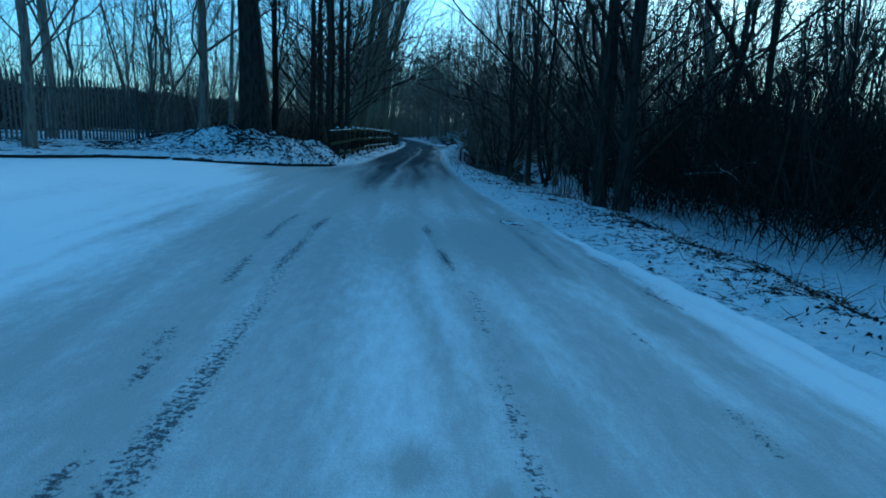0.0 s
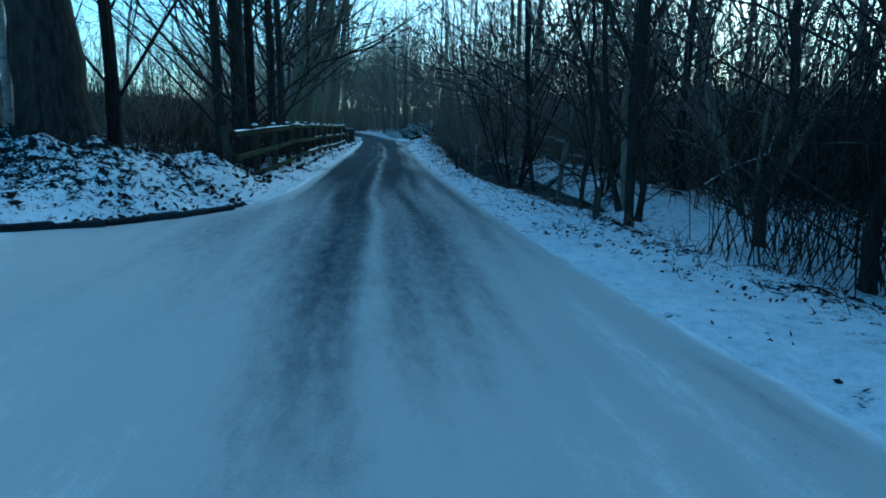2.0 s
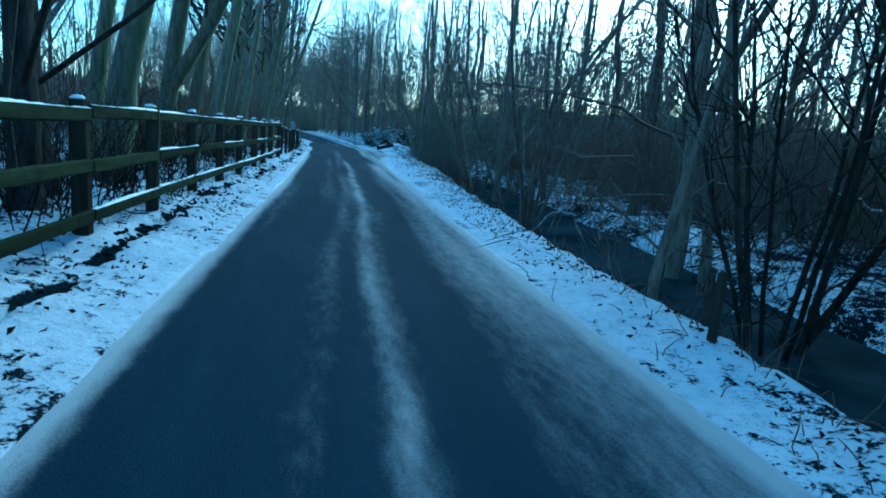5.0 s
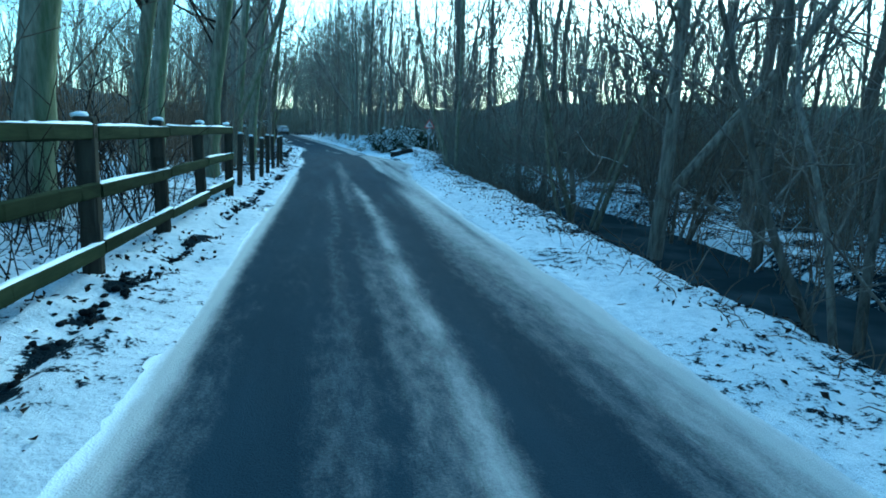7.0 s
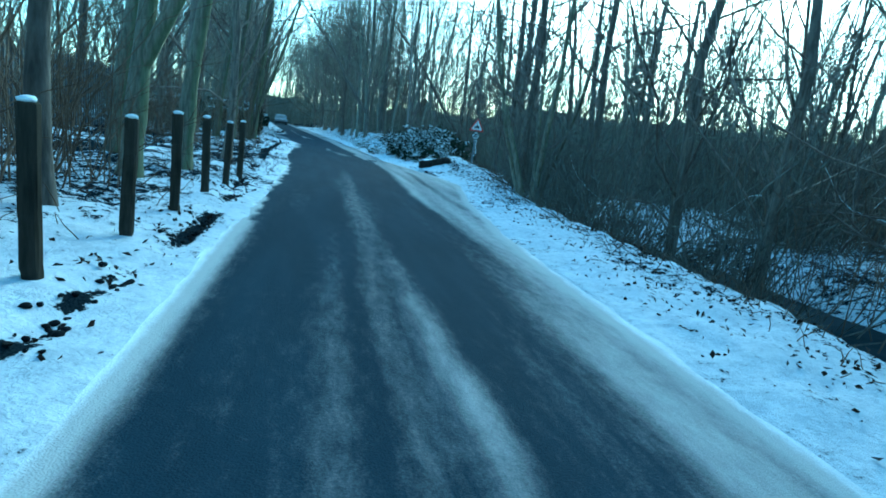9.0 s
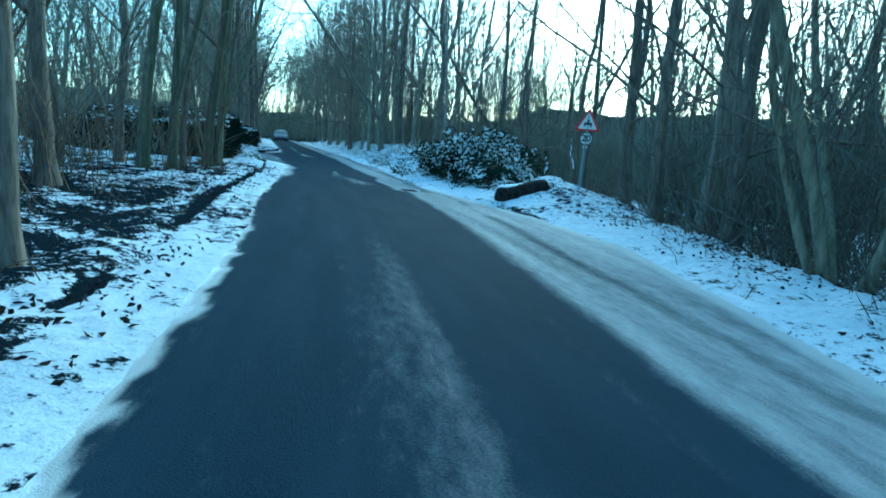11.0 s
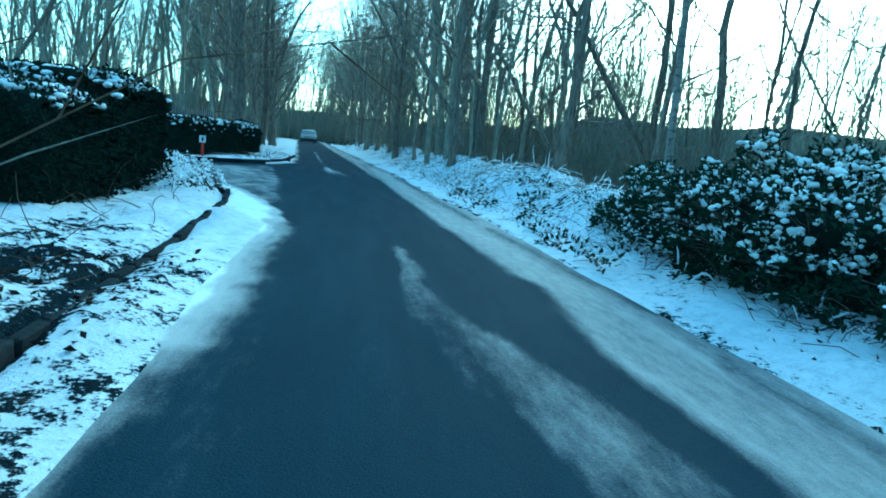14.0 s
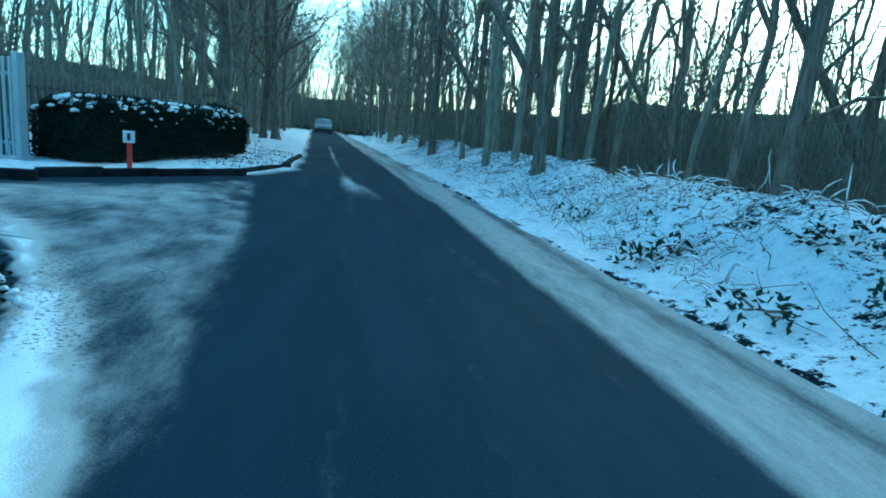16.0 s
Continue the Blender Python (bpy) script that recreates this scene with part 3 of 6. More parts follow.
def layer(me, name, values):
    at = me.attributes.new(name, "FLOAT", "POINT")
    at.data.foreach_set("value", np.asarray(values, np.float32).ravel())


def build_ground():
    far = [30, 36, 44, 54, 66, 80, 100, 130, 170, 230, 320, 500, 900, 1800]
    xs = [-v for v in reversed(far)] + steps(-27, -9.5, 1.2) + steps(-9.5, -4.6, 0.28) + steps(-4.6, 5.6, 0.11) + steps(5.6, 10, 0.28) + steps(10, 28, 1.2) + far
    ys = [-1800, -600, -200, -100, -60, -40, -25, -15, -9] + steps(-6, 1, 0.5) + steps(1, 92, 0.15) + steps(92, 110, 0.5) + steps(110, 190, 2.5) + [195, 210, 230, 260, 300, 360, 450, 700, 1200, 1800]
    Y, X = np.meshgrid(ys, xs, indexing="ij")
    me = grid_mesh("ground", X, Y, ground_z(X, Y), GROUND)
    layer(me, "litter", litter(X, Y))
    thing("ground", "snow-covered verges and woodland floor with dead leaves showing", "ground", data=me, kind="structure")


def build_road():
    ys = steps(-30, 0, 1.0) + steps(0, 95, 0.15) + steps(95, 156, 1.0)
    u = np.linspace(0, 1, 124)
    Y, U = np.meshgrid(ys, u, indexing="ij")
    xl, xr = road_left(Y) - 0.06, road_right(Y) + 0.06
    # two in five columns lie in the side roads, the others keep close together along the lane
    X0 = np.maximum(xl + 0.02, axis(Y) - 2.6)
    X = np.where(U < 0.4, xl + (X0 - xl) * (1 - (1 - U / 0.4) ** 1.7), X0 + (xr - X0) * (U - 0.4) / 0.6)
    cov = snow_cover(X, Y)
    Z = 0.004 + 0.012 * np.clip(cov, 0, 2) + 0.010 * (vnoise(X, Y, 0.25, 41) - 0.5) * np.clip(cov, 0, 1) - 0.012 * np.abs(X - axis(Y)) / 2.5 + tilted(X, Y)
    me = grid_mesh("road", X, Y, Z, ROAD)
    layer(me, "cover", cov)
    layer(me, "grit", road_grit(X, Y))
    thing("road", "narrow asphalt lane with packed snow and icy streaks", "road", data=me, kind="structure")


def build_water():
    ys = np.arange(19, 61, 0.4)
    u = np.linspace(0, 1, 8)
    Y, U = np.meshgrid(ys, u, indexing="ij")
    me = grid_mesh("stream", verge_outer(Y) + 0.1 + 3.6 * U, Y, np.full(Y.shape, -0.74), WATER)
    thing("water", "dark still stream water below the snowy bank", "stream", data=me, kind="structure")


build_ground()
build_road()
build_water()


# ---- trees ----
def limb_path(rng, start, d, length, nseg, wob, up):
    """A crooked path that bends upwards."""
    p, d = np.array(start, float), np.array(d, float) / np.linalg.norm(d)
    pts = [p.copy()]
    for _ in range(nseg):
        d = d + rng.normal(0, wob, 3) + np.array([0, 0, up])
        d /= np.linalg.norm(d)
        p = p + d * length / nseg
        pts.append(p.copy())
    return np.array(pts)


def along(pts, f):
    k = f * (len(pts) - 1)
    i = min(int(k), len(pts) - 2)
    return pts[i] + (pts[i + 1] - pts[i]) * (k - i), pts[i + 1] - pts[i]


def aside(rng, d, angle, az):
    """A direction at that angle from d."""
    d = d / np.linalg.norm(d)
    u = np.cross(d, [0.3, 0.9, 0.1])
    u /= np.linalg.norm(u)
    w = np.cross(d, u)
    return d * math.cos(angle) + (u * math.cos(az) + w * math.sin(az)) * math.sin(angle)


def crown_limb(rng, soup, start, d, length, r, twigs=5, subs=5, up=0.10, twig_len=0.8):
    pts = limb_path(rng, start, d, length, 5, 0.24, up)
    soup.tube(pts, np.linspace(r, max(0.006, r * 0.2), 6), 4)
    ends, ways = [], []
    for i in range(subs):
        f = 0.2 + 0.78 * (i + rng.uniform(0, 0.9)) / subs
        p, t = along(pts, min(f, 0.99))
        sl = length * rng.uniform(0.28, 0.5) * (1.1 - 0.6 * f)
        sp = limb_path(rng, p, aside(rng, t, rng.uniform(0.5, 1.0), rng.uniform(0, 6.3)), sl, 3, 0.2, 0.10)
        sr = max(0.007, r * (1 - 0.75 * f) * 0.5)
        soup.tube(sp, np.linspace(sr, 0.005, 4), 3)
        for k in range(twigs):
            p2, t2 = along(sp, min(0.99, 0.15 + 0.85 * (k + rng.uniform(0, 0.9)) / twigs))
            ends.append(p2)
            ways.append(aside(rng, t2, rng.uniform(0.35, 0.95), rng.uniform(0, 6.3)) + np.array([0, 0, 0.1]))
    n = len(ends)
    soup.leaves(np.array(ends), np.array(ways), twig_len * rng.uniform(0.35, 1.15, n), rng.uniform(0.009, 0.016, n), rng)


def tree_meshes(seed, H, r, limbs=14, low=0.28, lean=(0, 0), spread=0.85, fork=0.0, twigs=6, subs=5, bark=None, twig_mat=None, wob=0.035, bough=None):
    """The meshes of a bare tree: trunk and crown."""
    rng = np.random.default_rng(seed)
    trunk, crown = Soup(), Soup()
    n = 11
    h = np.linspace(-0.25, H, n)
    off = np.cumsum(rng.normal(0, wob, (n, 2)) * H / n * 1.2, 0)
    pts = np.stack([off[:, 0] + lean[0] * np.maximum(h, 0), off[:, 1] + lean[1] * np.maximum(h, 0), h], -1)
    pts[:, :2] -= pts[0, :2]
    rad = r * (1 - 0.88 * np.clip(h / H, 0, 1)) * (1 + 0.55 * np.exp(-np.maximum(h, 0) / (2.2 * r)))
    fine = np.linspace(0, n - 1, 34)
    P = np.stack([np.interp(fine, np.arange(n), pts[:, i]) for i in range(3)], -1)
    R = np.interp(fine, np.arange(n), rad)
    base = np.linspace(-0.25, 0.6, 6)
    P = np.concatenate([np.stack([np.interp(base, h, pts[:, i]) for i in range(3)], -1), P[P[:, 2] > 0.7]])
    R = np.concatenate([np.interp(base, h, r * (1 - 0.88 * np.clip(h / H, 0, 1))) * (1 + 0.5 * np.exp(-np.maximum(base, 0) / (1.6 * r))), R[-(len(P) - 6):]])
    trunk.tube(P, R * (1 + rng.uniform(-0.05, 0.05, len(R))), 9)
    if fork:
        s, t = along(pts, fork)
        fp = limb_path(rng, s, np.array([0.55, -0.25, 1.0]), H * (1 - fork) * 0.95, 8, 0.07, 0.03)
        fr = np.interp(s[2], h, rad) * 0.8
        trunk.tube(fp, np.linspace(fr, 0.015, 9), 8)
        for i in range(6):
            p, t = along(fp, 0.2 + 0.13 * i)
            crown_limb(rng, crown, p, aside(rng, t, rng.uniform(0.5, 1.0), i * 2.4), H * 0.2, fr * 0.35, twigs, subs)
    if bough:
        height, way, length, thick = bough
        bp = limb_path(rng, (0, 0, height), way, length, 9, 0.1, 0.02)
        trunk.tube(bp, np.linspace(thick, 0.03, 10), 8)
        for i in range(11):
            p, t = along(bp, 0.25 + 0.07 * i)
            crown_limb(rng, crown, p, aside(rng, t, rng.uniform(0.5, 1.1), rng.uniform(0, 6.3)), 1.8, 0.04, twigs, subs)
    for i in range(limbs):
        f = low + (0.97 - low) * ((i + rng.uniform(0, 0.8)) / limbs) ** 1.35
        p, t = along(pts, f)
        length = (0.16 + 0.30 * (1 - f)) * H * spread * rng.uniform(0.7, 1.2)
        crown_limb(rng, crown, p, aside(rng, np.array([0, 0, 1.0]), rng.uniform(0.6, 1.25), i * 2.4 + rng.uniform(-0.5, 0.5)), length, np.interp(p[2], h, rad) * rng.uniform(0.2, 0.36), twigs, subs)
    return trunk.mesh("trunk", bark or BARK), crown.mesh("crown", twig_mat or TWIG)


def coppice_meshes(seed, H, r, stems=7, bark=None, twig_mat=None):
    """The meshes of a many-stemmed shrub: its stems and its crown."""
    rng = np.random.default_rng(seed)
    trunks, crown = [], Soup()
    for i in range(stems):
        a = i * 2.4 + rng.uniform(-0.4, 0.4)
        h = H * rng.uniform(0.65, 1.1)
        pts = limb_path(rng, (0.12 * math.cos(a), 0.12 * math.sin(a), -0.2), (0.35 * math.cos(a), 0.35 * math.sin(a), 1.0), h, 9, 0.08, 0.06)
        rr = r * rng.uniform(0.55, 1.1)
        one = Soup()
        one.tube(pts, np.linspace(rr, 0.012, 10), 6)
        trunks.append(one.mesh("stem", bark or BARK))
        for k in range(6):
            p, t = along(pts, 0.15 + 0.13 * k + rng.uniform(0, 0.08))
            crown_limb(rng, crown, p, aside(rng, t, rng.uniform(0.4, 1.0), rng.uniform(0, 6.3)), h * rng.uniform(0.1, 0.24), rr * 0.35, 6, 4, twig_len=0.7)
    return trunks, crown.mesh("crown", twig_mat or TWIG)


KINDS = {
    "tall": tree_meshes(1, 16, 0.14, 19, 0.13, (0.02, 0.01)),
    "tall_b": tree_meshes(2, 18, 0.15, 20, 0.15, (-0.03, 0.0)),
    "tall_c": tree_meshes(3, 14, 0.12, 19, 0.10, (0.04, -0.02), wob=0.05),
    "tall_d": tree_meshes(4, 17, 0.13, 17, 0.14, (0.0, 0.03), fork=0.16),
    "pole": tree_meshes(5, 12, 0.07, 16, 0.12, (0.02, 0.02), spread=0.7, wob=0.06),
    "pole_b": tree_meshes(6, 11, 0.06, 16, 0.10, (-0.05, 0.02), spread=0.75, wob=0.08),
    "fork": tree_meshes(7, 14, 0.13, 14, 0.2, (0.02, 0.0), fork=0.12, wob=0.05),
    "oak": tree_meshes(8, 19, 0.42, 18, 0.16, (0.02, 0.02), spread=1.1, wob=0.03, bark=DARKBARK, twig_mat=DARKTWIG, bough=(4.3, (1.0, -0.45, 0.25), 7.5, 0.19)),
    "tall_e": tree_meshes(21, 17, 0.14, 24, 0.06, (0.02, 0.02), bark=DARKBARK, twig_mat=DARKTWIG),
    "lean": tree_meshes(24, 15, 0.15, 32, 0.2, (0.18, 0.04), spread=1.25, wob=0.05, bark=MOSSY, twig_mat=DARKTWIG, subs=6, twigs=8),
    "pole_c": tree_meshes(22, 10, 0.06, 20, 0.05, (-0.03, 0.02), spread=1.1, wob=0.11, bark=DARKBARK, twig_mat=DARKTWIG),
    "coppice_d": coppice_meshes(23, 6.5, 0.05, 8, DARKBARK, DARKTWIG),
    "mossy": tree_meshes(9, 17, 0.2, 17, 0.2, (0.2, 0.02), bark=MOSSY, spread=1.2),
    "mossy_b": tree_meshes(10, 16, 0.18, 15, 0.2, (0.15, 0.04), bark=MOSSY, fork=0.1, spread=1.2),
    "slim": tree_meshes(31, 15, 0.075, 22, 0.16, (0.03, 0.02), spread=0.85, wob=0.06, fork=0.3, twigs=7),
    "slim_b": tree_meshes(32, 14, 0.068, 22, 0.12, (-0.05, 0.02), spread=0.95, wob=0.08, fork=0.2, twigs=7),
    "slim_c": tree_meshes(33, 12, 0.05, 20, 0.12, (0.04, -0.04), spread=0.9, wob=0.1, twigs=7),
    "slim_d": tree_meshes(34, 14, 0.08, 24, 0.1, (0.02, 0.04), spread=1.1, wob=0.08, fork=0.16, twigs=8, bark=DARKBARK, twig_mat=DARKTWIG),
    "birch": tree_meshes(11, 12, 0.085, 13, 0.25, (0.05, 0.0), bark=BIRCH, spread=0.7),
    "coppice": coppice_meshes(12, 7.5, 0.055, 7),
    "coppice_b": coppice_meshes(13, 6.0, 0.045, 8),
    "coppice_c": coppice_meshes(14, 9.0, 0.075, 5, MOSSY),
}
WORDS = {
    "tall": ("bare_tree", "tall bare deciduous tree with dark grey-brown bark", "tree"),
    "oak": ("bare_tree", "thick-trunked old bare tree beside the snowy mound", "tree"),
    "slim": ("slender_tree", "slender bare tree with forked crooked limbs and fine twigs", "tree"),
    "pole": ("young_tree", "slender bare young tree with fine twigs", "tree"),
    "fork": ("bare_tree", "bare tree forking low into two crooked stems", "tree"),
    "lean": ("leaning_tree", "dark bare tree leaning with wide twiggy boughs over the lane", "tree"),
    "mossy": ("mossy_tree", "bare leaning tree with green moss on its trunk", "tree"),
    "birch": ("birch_tree", "slim bare birch with pale banded bark", "birch"),
    "coppice": ("hazel_shrub", "bare many-stemmed shrub with thin brown shoots", "shrub"),
}


def plant(kind, x, y, size=1.0, turn=0.0, tilt=(0, 0), thick=1.0):
    """A tree with its root at x, y. thick widens it more than it heightens it."""
    name, label, category = WORDS[kind.split("_")[0]]
    m = pose(x, y, ground_at(x, y) - 0.02, tilt[0], tilt[1], turn)
    ob = thing(name, label, category, "roadside trees", m)
    ob.scale = (size * thick, size * thick, size)
    trunk, crown = KINDS[kind]
    if kind.startswith("coppice"):
        for stem in trunk:
            part("stem", stem, ob)
    else:
        part("trunk", trunk, ob)
    part("crown", crown, ob)
    return ob


# trees that stand out, by their places (kind, x, y, size, turn, thickness)
STANDING = [
    ("oak", -4.82, 17.9, 1.0, 20, 0.86), ("tall", -6.2, 17.5, 1.0, 80, 0.95), ("birch", -5.75, 18.5, 1.0, 0, 0.75),
    ("tall_c", -8.6, 13.6, 1.0, 30, 1.0), ("tall_b", -10.4, 17.4, 1.0, 190, 0.9), ("tall_e", -4.54, 18.95, 1.0, 200, 0.7),
    ("tall_e", -4.2, 24.6, 1.0, 35, 0.95), ("lean", -4.6, 34.4, 1.0, 5, 0.9), ("lean", -4.3, 41.4, 1.0, 30, 0.9),
    ("lean", -4.5, 48.0, 1.05, 355, 0.9), ("lean", -4.0, 53.6, 1.1, 20, 0.85),
    ("tall_e", -3.9, 30.9, 1.05, 25, 1.1), ("lean", -3.8, 38.2, 1.05, 15, 0.9), ("lean", -3.9, 44.6, 1.0, 10, 0.9),
    ("tall_e", -3.4, 23.4, 0.9, 90, 0.95), ("tall_e", -3.6, 25.6, 0.95, 40, 1.0), ("tall_e", -4.4, 27.3, 1.0, 10, 1.0), ("tall_e", -3.5, 29.6, 1.0, 350, 0.95),
    ("mossy", -3.8, 32.9, 1.05, 15, 0.95), ("mossy_b", -4.0, 36.5, 1.05, 10, 0.95), ("mossy", -3.6, 39.9, 1.0, 345, 0.85), ("mossy", -3.3, 43.4, 1.0, 10, 0.6),
    ("mossy", -2.98, 46.4, 1.1, 350, 0.72), ("pole", -2.8, 47.9, 1.2, 60, 1.1), ("mossy_b", -2.95, 50.7, 1.0, 20, 0.7), ("mossy", -2.75, 52.8, 1.0, 30, 0.6),
    ("tall_c", -2.45, 55.6, 0.9, 15, 0.85), ("tall", -4.2, 60.6, 1.0, 300, 0.9), ("tall_c", -5.3, 61.8, 1.0, 20, 0.8),
    ("mossy", -4.1, 64.6, 1.0, 0, 0.55), ("mossy_b", -3.6, 64.9, 1.0, 10, 0.5), ("pole", -3.7, 66.4, 1.0, 0, 1.2), ("mossy", -3.35, 67.3, 0.85, 350, 0.65), ("mossy_b", -3.1, 67.5, 0.8, 20, 0.6),
    ("coppice_c", -3.3, 67.6, 0.8, 60, 0.7), ("pole", -5.2, 66.8, 1.2, 0, 1.4), ("slim_b", -5.5, 64.3, 1.0, 0, 1.0),
    ("fork", -5.6, 90.5, 1.1, 160, 1.5), ("tall_b", -6.5, 94, 1.0, 80, 1.3), ("tall", -5.3, 99, 1.0, 200, 1.3),
    ("tall_e", 3.95, 12.6, 1.0, 0, 1.0), ("tall_e", 4.3, 12.35, 1.0, 130, 1.2), ("pole_c", 5.0, 17.2, 1.1, 20, 1.2), ("tall_e", 3.42, 18.2, 0.9, 80, 0.55),
    ("pole_c", 4.6, 14.8, 1.1, 10, 1.2), ("pole_c", 2.78, 18.75, 0.75, 70, 0.9), ("pole_c", 4.2, 19.6, 1.0, 200, 1.1), ("tall_e", 7.8, 24.6, 1.0, 20, 0.9),
    ("tall_e", 6.8, 25.9, 1.0, 310, 0.85), ("pole", 5.3, 22.6, 1.1, 90, 1.2), ("tall_c", 8.3, 25.3, 1.0, 0, 0.9),
    ("tall", 4.9, 31.9, 1.0, 60, 0.95), ("tall_d", 5.7, 33.2, 1.0, 0, 0.95), ("pole_b", 2.75, 29.0, 0.9, 240, 1.2), ("pole", 4.7, 30.8, 1.0, 140, 1.2),
    ("tall_c", 7.0, 37.0, 1.0, 10, 1.2), ("tall", 8.5, 44.3, 1.0, 220, 1.0), ("fork", 4.95, 42.2, 1.0, 0, 1.0), ("pole", 6.3, 41.3, 1.1, 30, 1.2), ("tall_c", 8.5, 41.9, 1.0, 70, 1.1),
    ("tall_b", 5.7, 60.2, 0.95, 45, 0.95), ("fork", 5.7, 55.6, 1.0, 100, 0.8), ("tall_c", 5.9, 52.0, 1.0, 250, 0.95), ("pole", 5.9, 49.7, 1.1, 20, 1.3),
    ("coppice_c", 5.2, 45.6, 1.1, 30, 1.0), ("pole_b", 5.6, 47.2, 1.1, 80, 1.2), ("tall_d", 6.9, 64.9, 1.0, 75, 1.1), ("tall", 6.3, 62.6, 1.0, 200, 1.0),
    ("tall_c", 5.2, 58.8, 1.0, 120, 1.0), ("coppice_c", 4.7, 56.4, 1.1, 0, 0.95), ("birch", 3.75, 72.0, 1.0, 170, 0.72), ("tall_b", 4.3, 92.5, 1.0, 0, 1.3),
    ("tall", 5.8, 96, 1.0, 50, 1.2), ("fork", 7.6, 88, 1.0, 220, 1.2), ("tall_c", 9.2, 80, 1.0, 10, 1.3), ("tall_d", 8.5, 97, 1.0, 0, 1.2),
]
# the rows that line the far lane: place along it and distance from its edge, to the right and then to the left
LINING = [(76.5, 4.3), (79.4, 3.6), (81.6, 4.4), (84.4, 1.9), (85.8, 3.2), (88.3, 2.6), (90.2, 4.0), (92.0, 2.0), (94.6, 3.1), (97.0, 1.9), (99.2, 3.6), (101.5, 2.2), (104.0, 3.0), (107.0, 2.1),
          (110.0, 3.3), (113.0, 2.0), (116.5, 2.8), (120.0, 2.1), (124.0, 2.6), (128.0, 2.0), (89.5, -2.6), (93.0, -1.9), (96.5, -3.0), (100.0, -1.9), (104.5, -2.6), (109.0, -1.9), (114.0, -2.5), (119.0, -1.8), (124.5, -2.3)]
for i, (y, off) in enumerate(LINING):
    x = float(road_right(y)) + off if off > 0 else float(road_left(y)) + off
    STANDING.append((("slim", "tall_c", "slim_b", "fork", "tall")[i % 5], x, y, 1.05 + 0.1 * (i % 3), 67 * i % 360, 1.0))
for kind, x, y, size, turn, thick in STANDING:
    plant(kind, x, y, size, turn, (0, 0), thick)


def clear_of(x, y, gap, taken):
    xl, xr, ro = float(road_left(y)), float(road_right(y)), float(verge_outer(y))
    if x > axis(y):
        ok = x > ro + 0.5
    else:
        ok = x < min(xl - 1.2, float(fence_x(y)) - 0.9 if 17 < y < 53 else xl - 1.2)
        ok = ok and not (y < 19.5 and x > -10.0) and not (64 < y < 92 and -9.5 < x)
    return ok and all((x - a) ** 2 + (y - b) ** 2 > gap * gap for a, b in taken)


rng = np.random.default_rng(77)
taken = [(t[1], t[2]) for t in STANDING]
order = ["slim", "slim_b", "coppice", "slim_c", "tall_c", "slim", "coppice_b", "slim_b", "fork", "slim_c", "coppice", "slim_b"]
count = 0
for _ in range(6000):
    side = rng.uniform() < 0.68
    y = rng.uniform(17, 112)
    x = axis(y) + (rng.uniform(4, 19) if side else -rng.uniform(3.4, 18))
    if count < 125 and clear_of(x, y, 1.7, taken) and not (x < axis(y) and rng.uniform() < (0.88 if y > 52 else 0.6)) and not (x > axis(y) and 63 < y < 92 and rng.uniform() < 0.45):
        taken.append((x, y))
        plant(order[count % len(order)], x, y, rng.uniform(0.85, 1.15), rng.uniform(0, 360), (rng.uniform(-3, 3), rng.uniform(-3, 3)), rng.uniform(0.85, 1.2))
        count += 1

more = 0
for _ in range(900):
    y = rng.uniform(4, 33)
    x = float(verge_outer(y)) + rng.uniform(1.4, 11)
    if more < 24 and clear_of(x, y, 1.0, taken):
        taken.append((x, y))
        plant(("slim_d", "pole_c", "slim_d", "coppice_d")[more % 4] if y < 29 else order[(more * 5) % len(order)], x, y, rng.uniform(0.8, 1.1), rng.uniform(0, 360), (rng.uniform(-4, 4), rng.uniform(-4, 4)), rng.uniform(0.8, 1.1))
        more += 1


# ---- far woods and undergrowth ----
def simple_tree(seed, H, r):
    """A far tree: a trunk that forks into rising stems, thin limbs and sprays of twigs."""
    rg = np.random.default_rng(seed)
    s = Soup()
    pts = limb_path(rg, (0, 0, -0.3), (0.05 * rg.normal(), 0.05 * rg.normal(), 1), H, 7, 0.06, 0.03)
    s.tube(pts, r * np.array([1.0, 0.86, 0.74, 0.6, 0.46, 0.33, 0.2, 0.08]), 4)
    stems = [(pts, r, 0.2, 9)]
    for k in range(3):
        f = rg.uniform(0.18, 0.5)
        p, t = along(pts, f)
        L = H * (0.95 - f) * rg.uniform(0.7, 1.0)
        q = limb_path(rg, p, aside(rg, t, rg.uniform(0.25, 0.55), k * 2.1 + rg.uniform(0, 1)), L, 5, 0.09, 0.07)
        s.tube(q, r * 0.62 * (1 - f) * np.array([1.0, 0.8, 0.62, 0.45, 0.28, 0.1]), 3)
        stems.append((q, r * 0.5, 0.25, 6))
    for path, rr, low, count in stems:
        for i in range(count):
            p, t = along(path, low + (0.97 - low) * (i + rg.uniform(0, 0.8)) / count)
            L = H * rg.uniform(0.09, 0.2)
            lp = limb_path(rg, p, aside(rg, t, rg.uniform(0.4, 0.95), i * 2.4 + rg.uniform(0, 1)), L, 1, 0.2, 0.14)
            s.tube(lp, [rr * 0.22, 0.008], 3)
            n = 8
            at_limb = [along(lp, f) for f in rg.uniform(0.1, 0.99, n)]
            s.leaves([q[0] for q in at_limb], [aside(rg, q[1], rg.uniform(0.3, 0.8), rg.uniform(0, 6.3)) for q in at_limb], L * rg.uniform(0.35, 0.75, n), rg.uniform(0.015, 0.027, n), rg)
    return s.arrays()


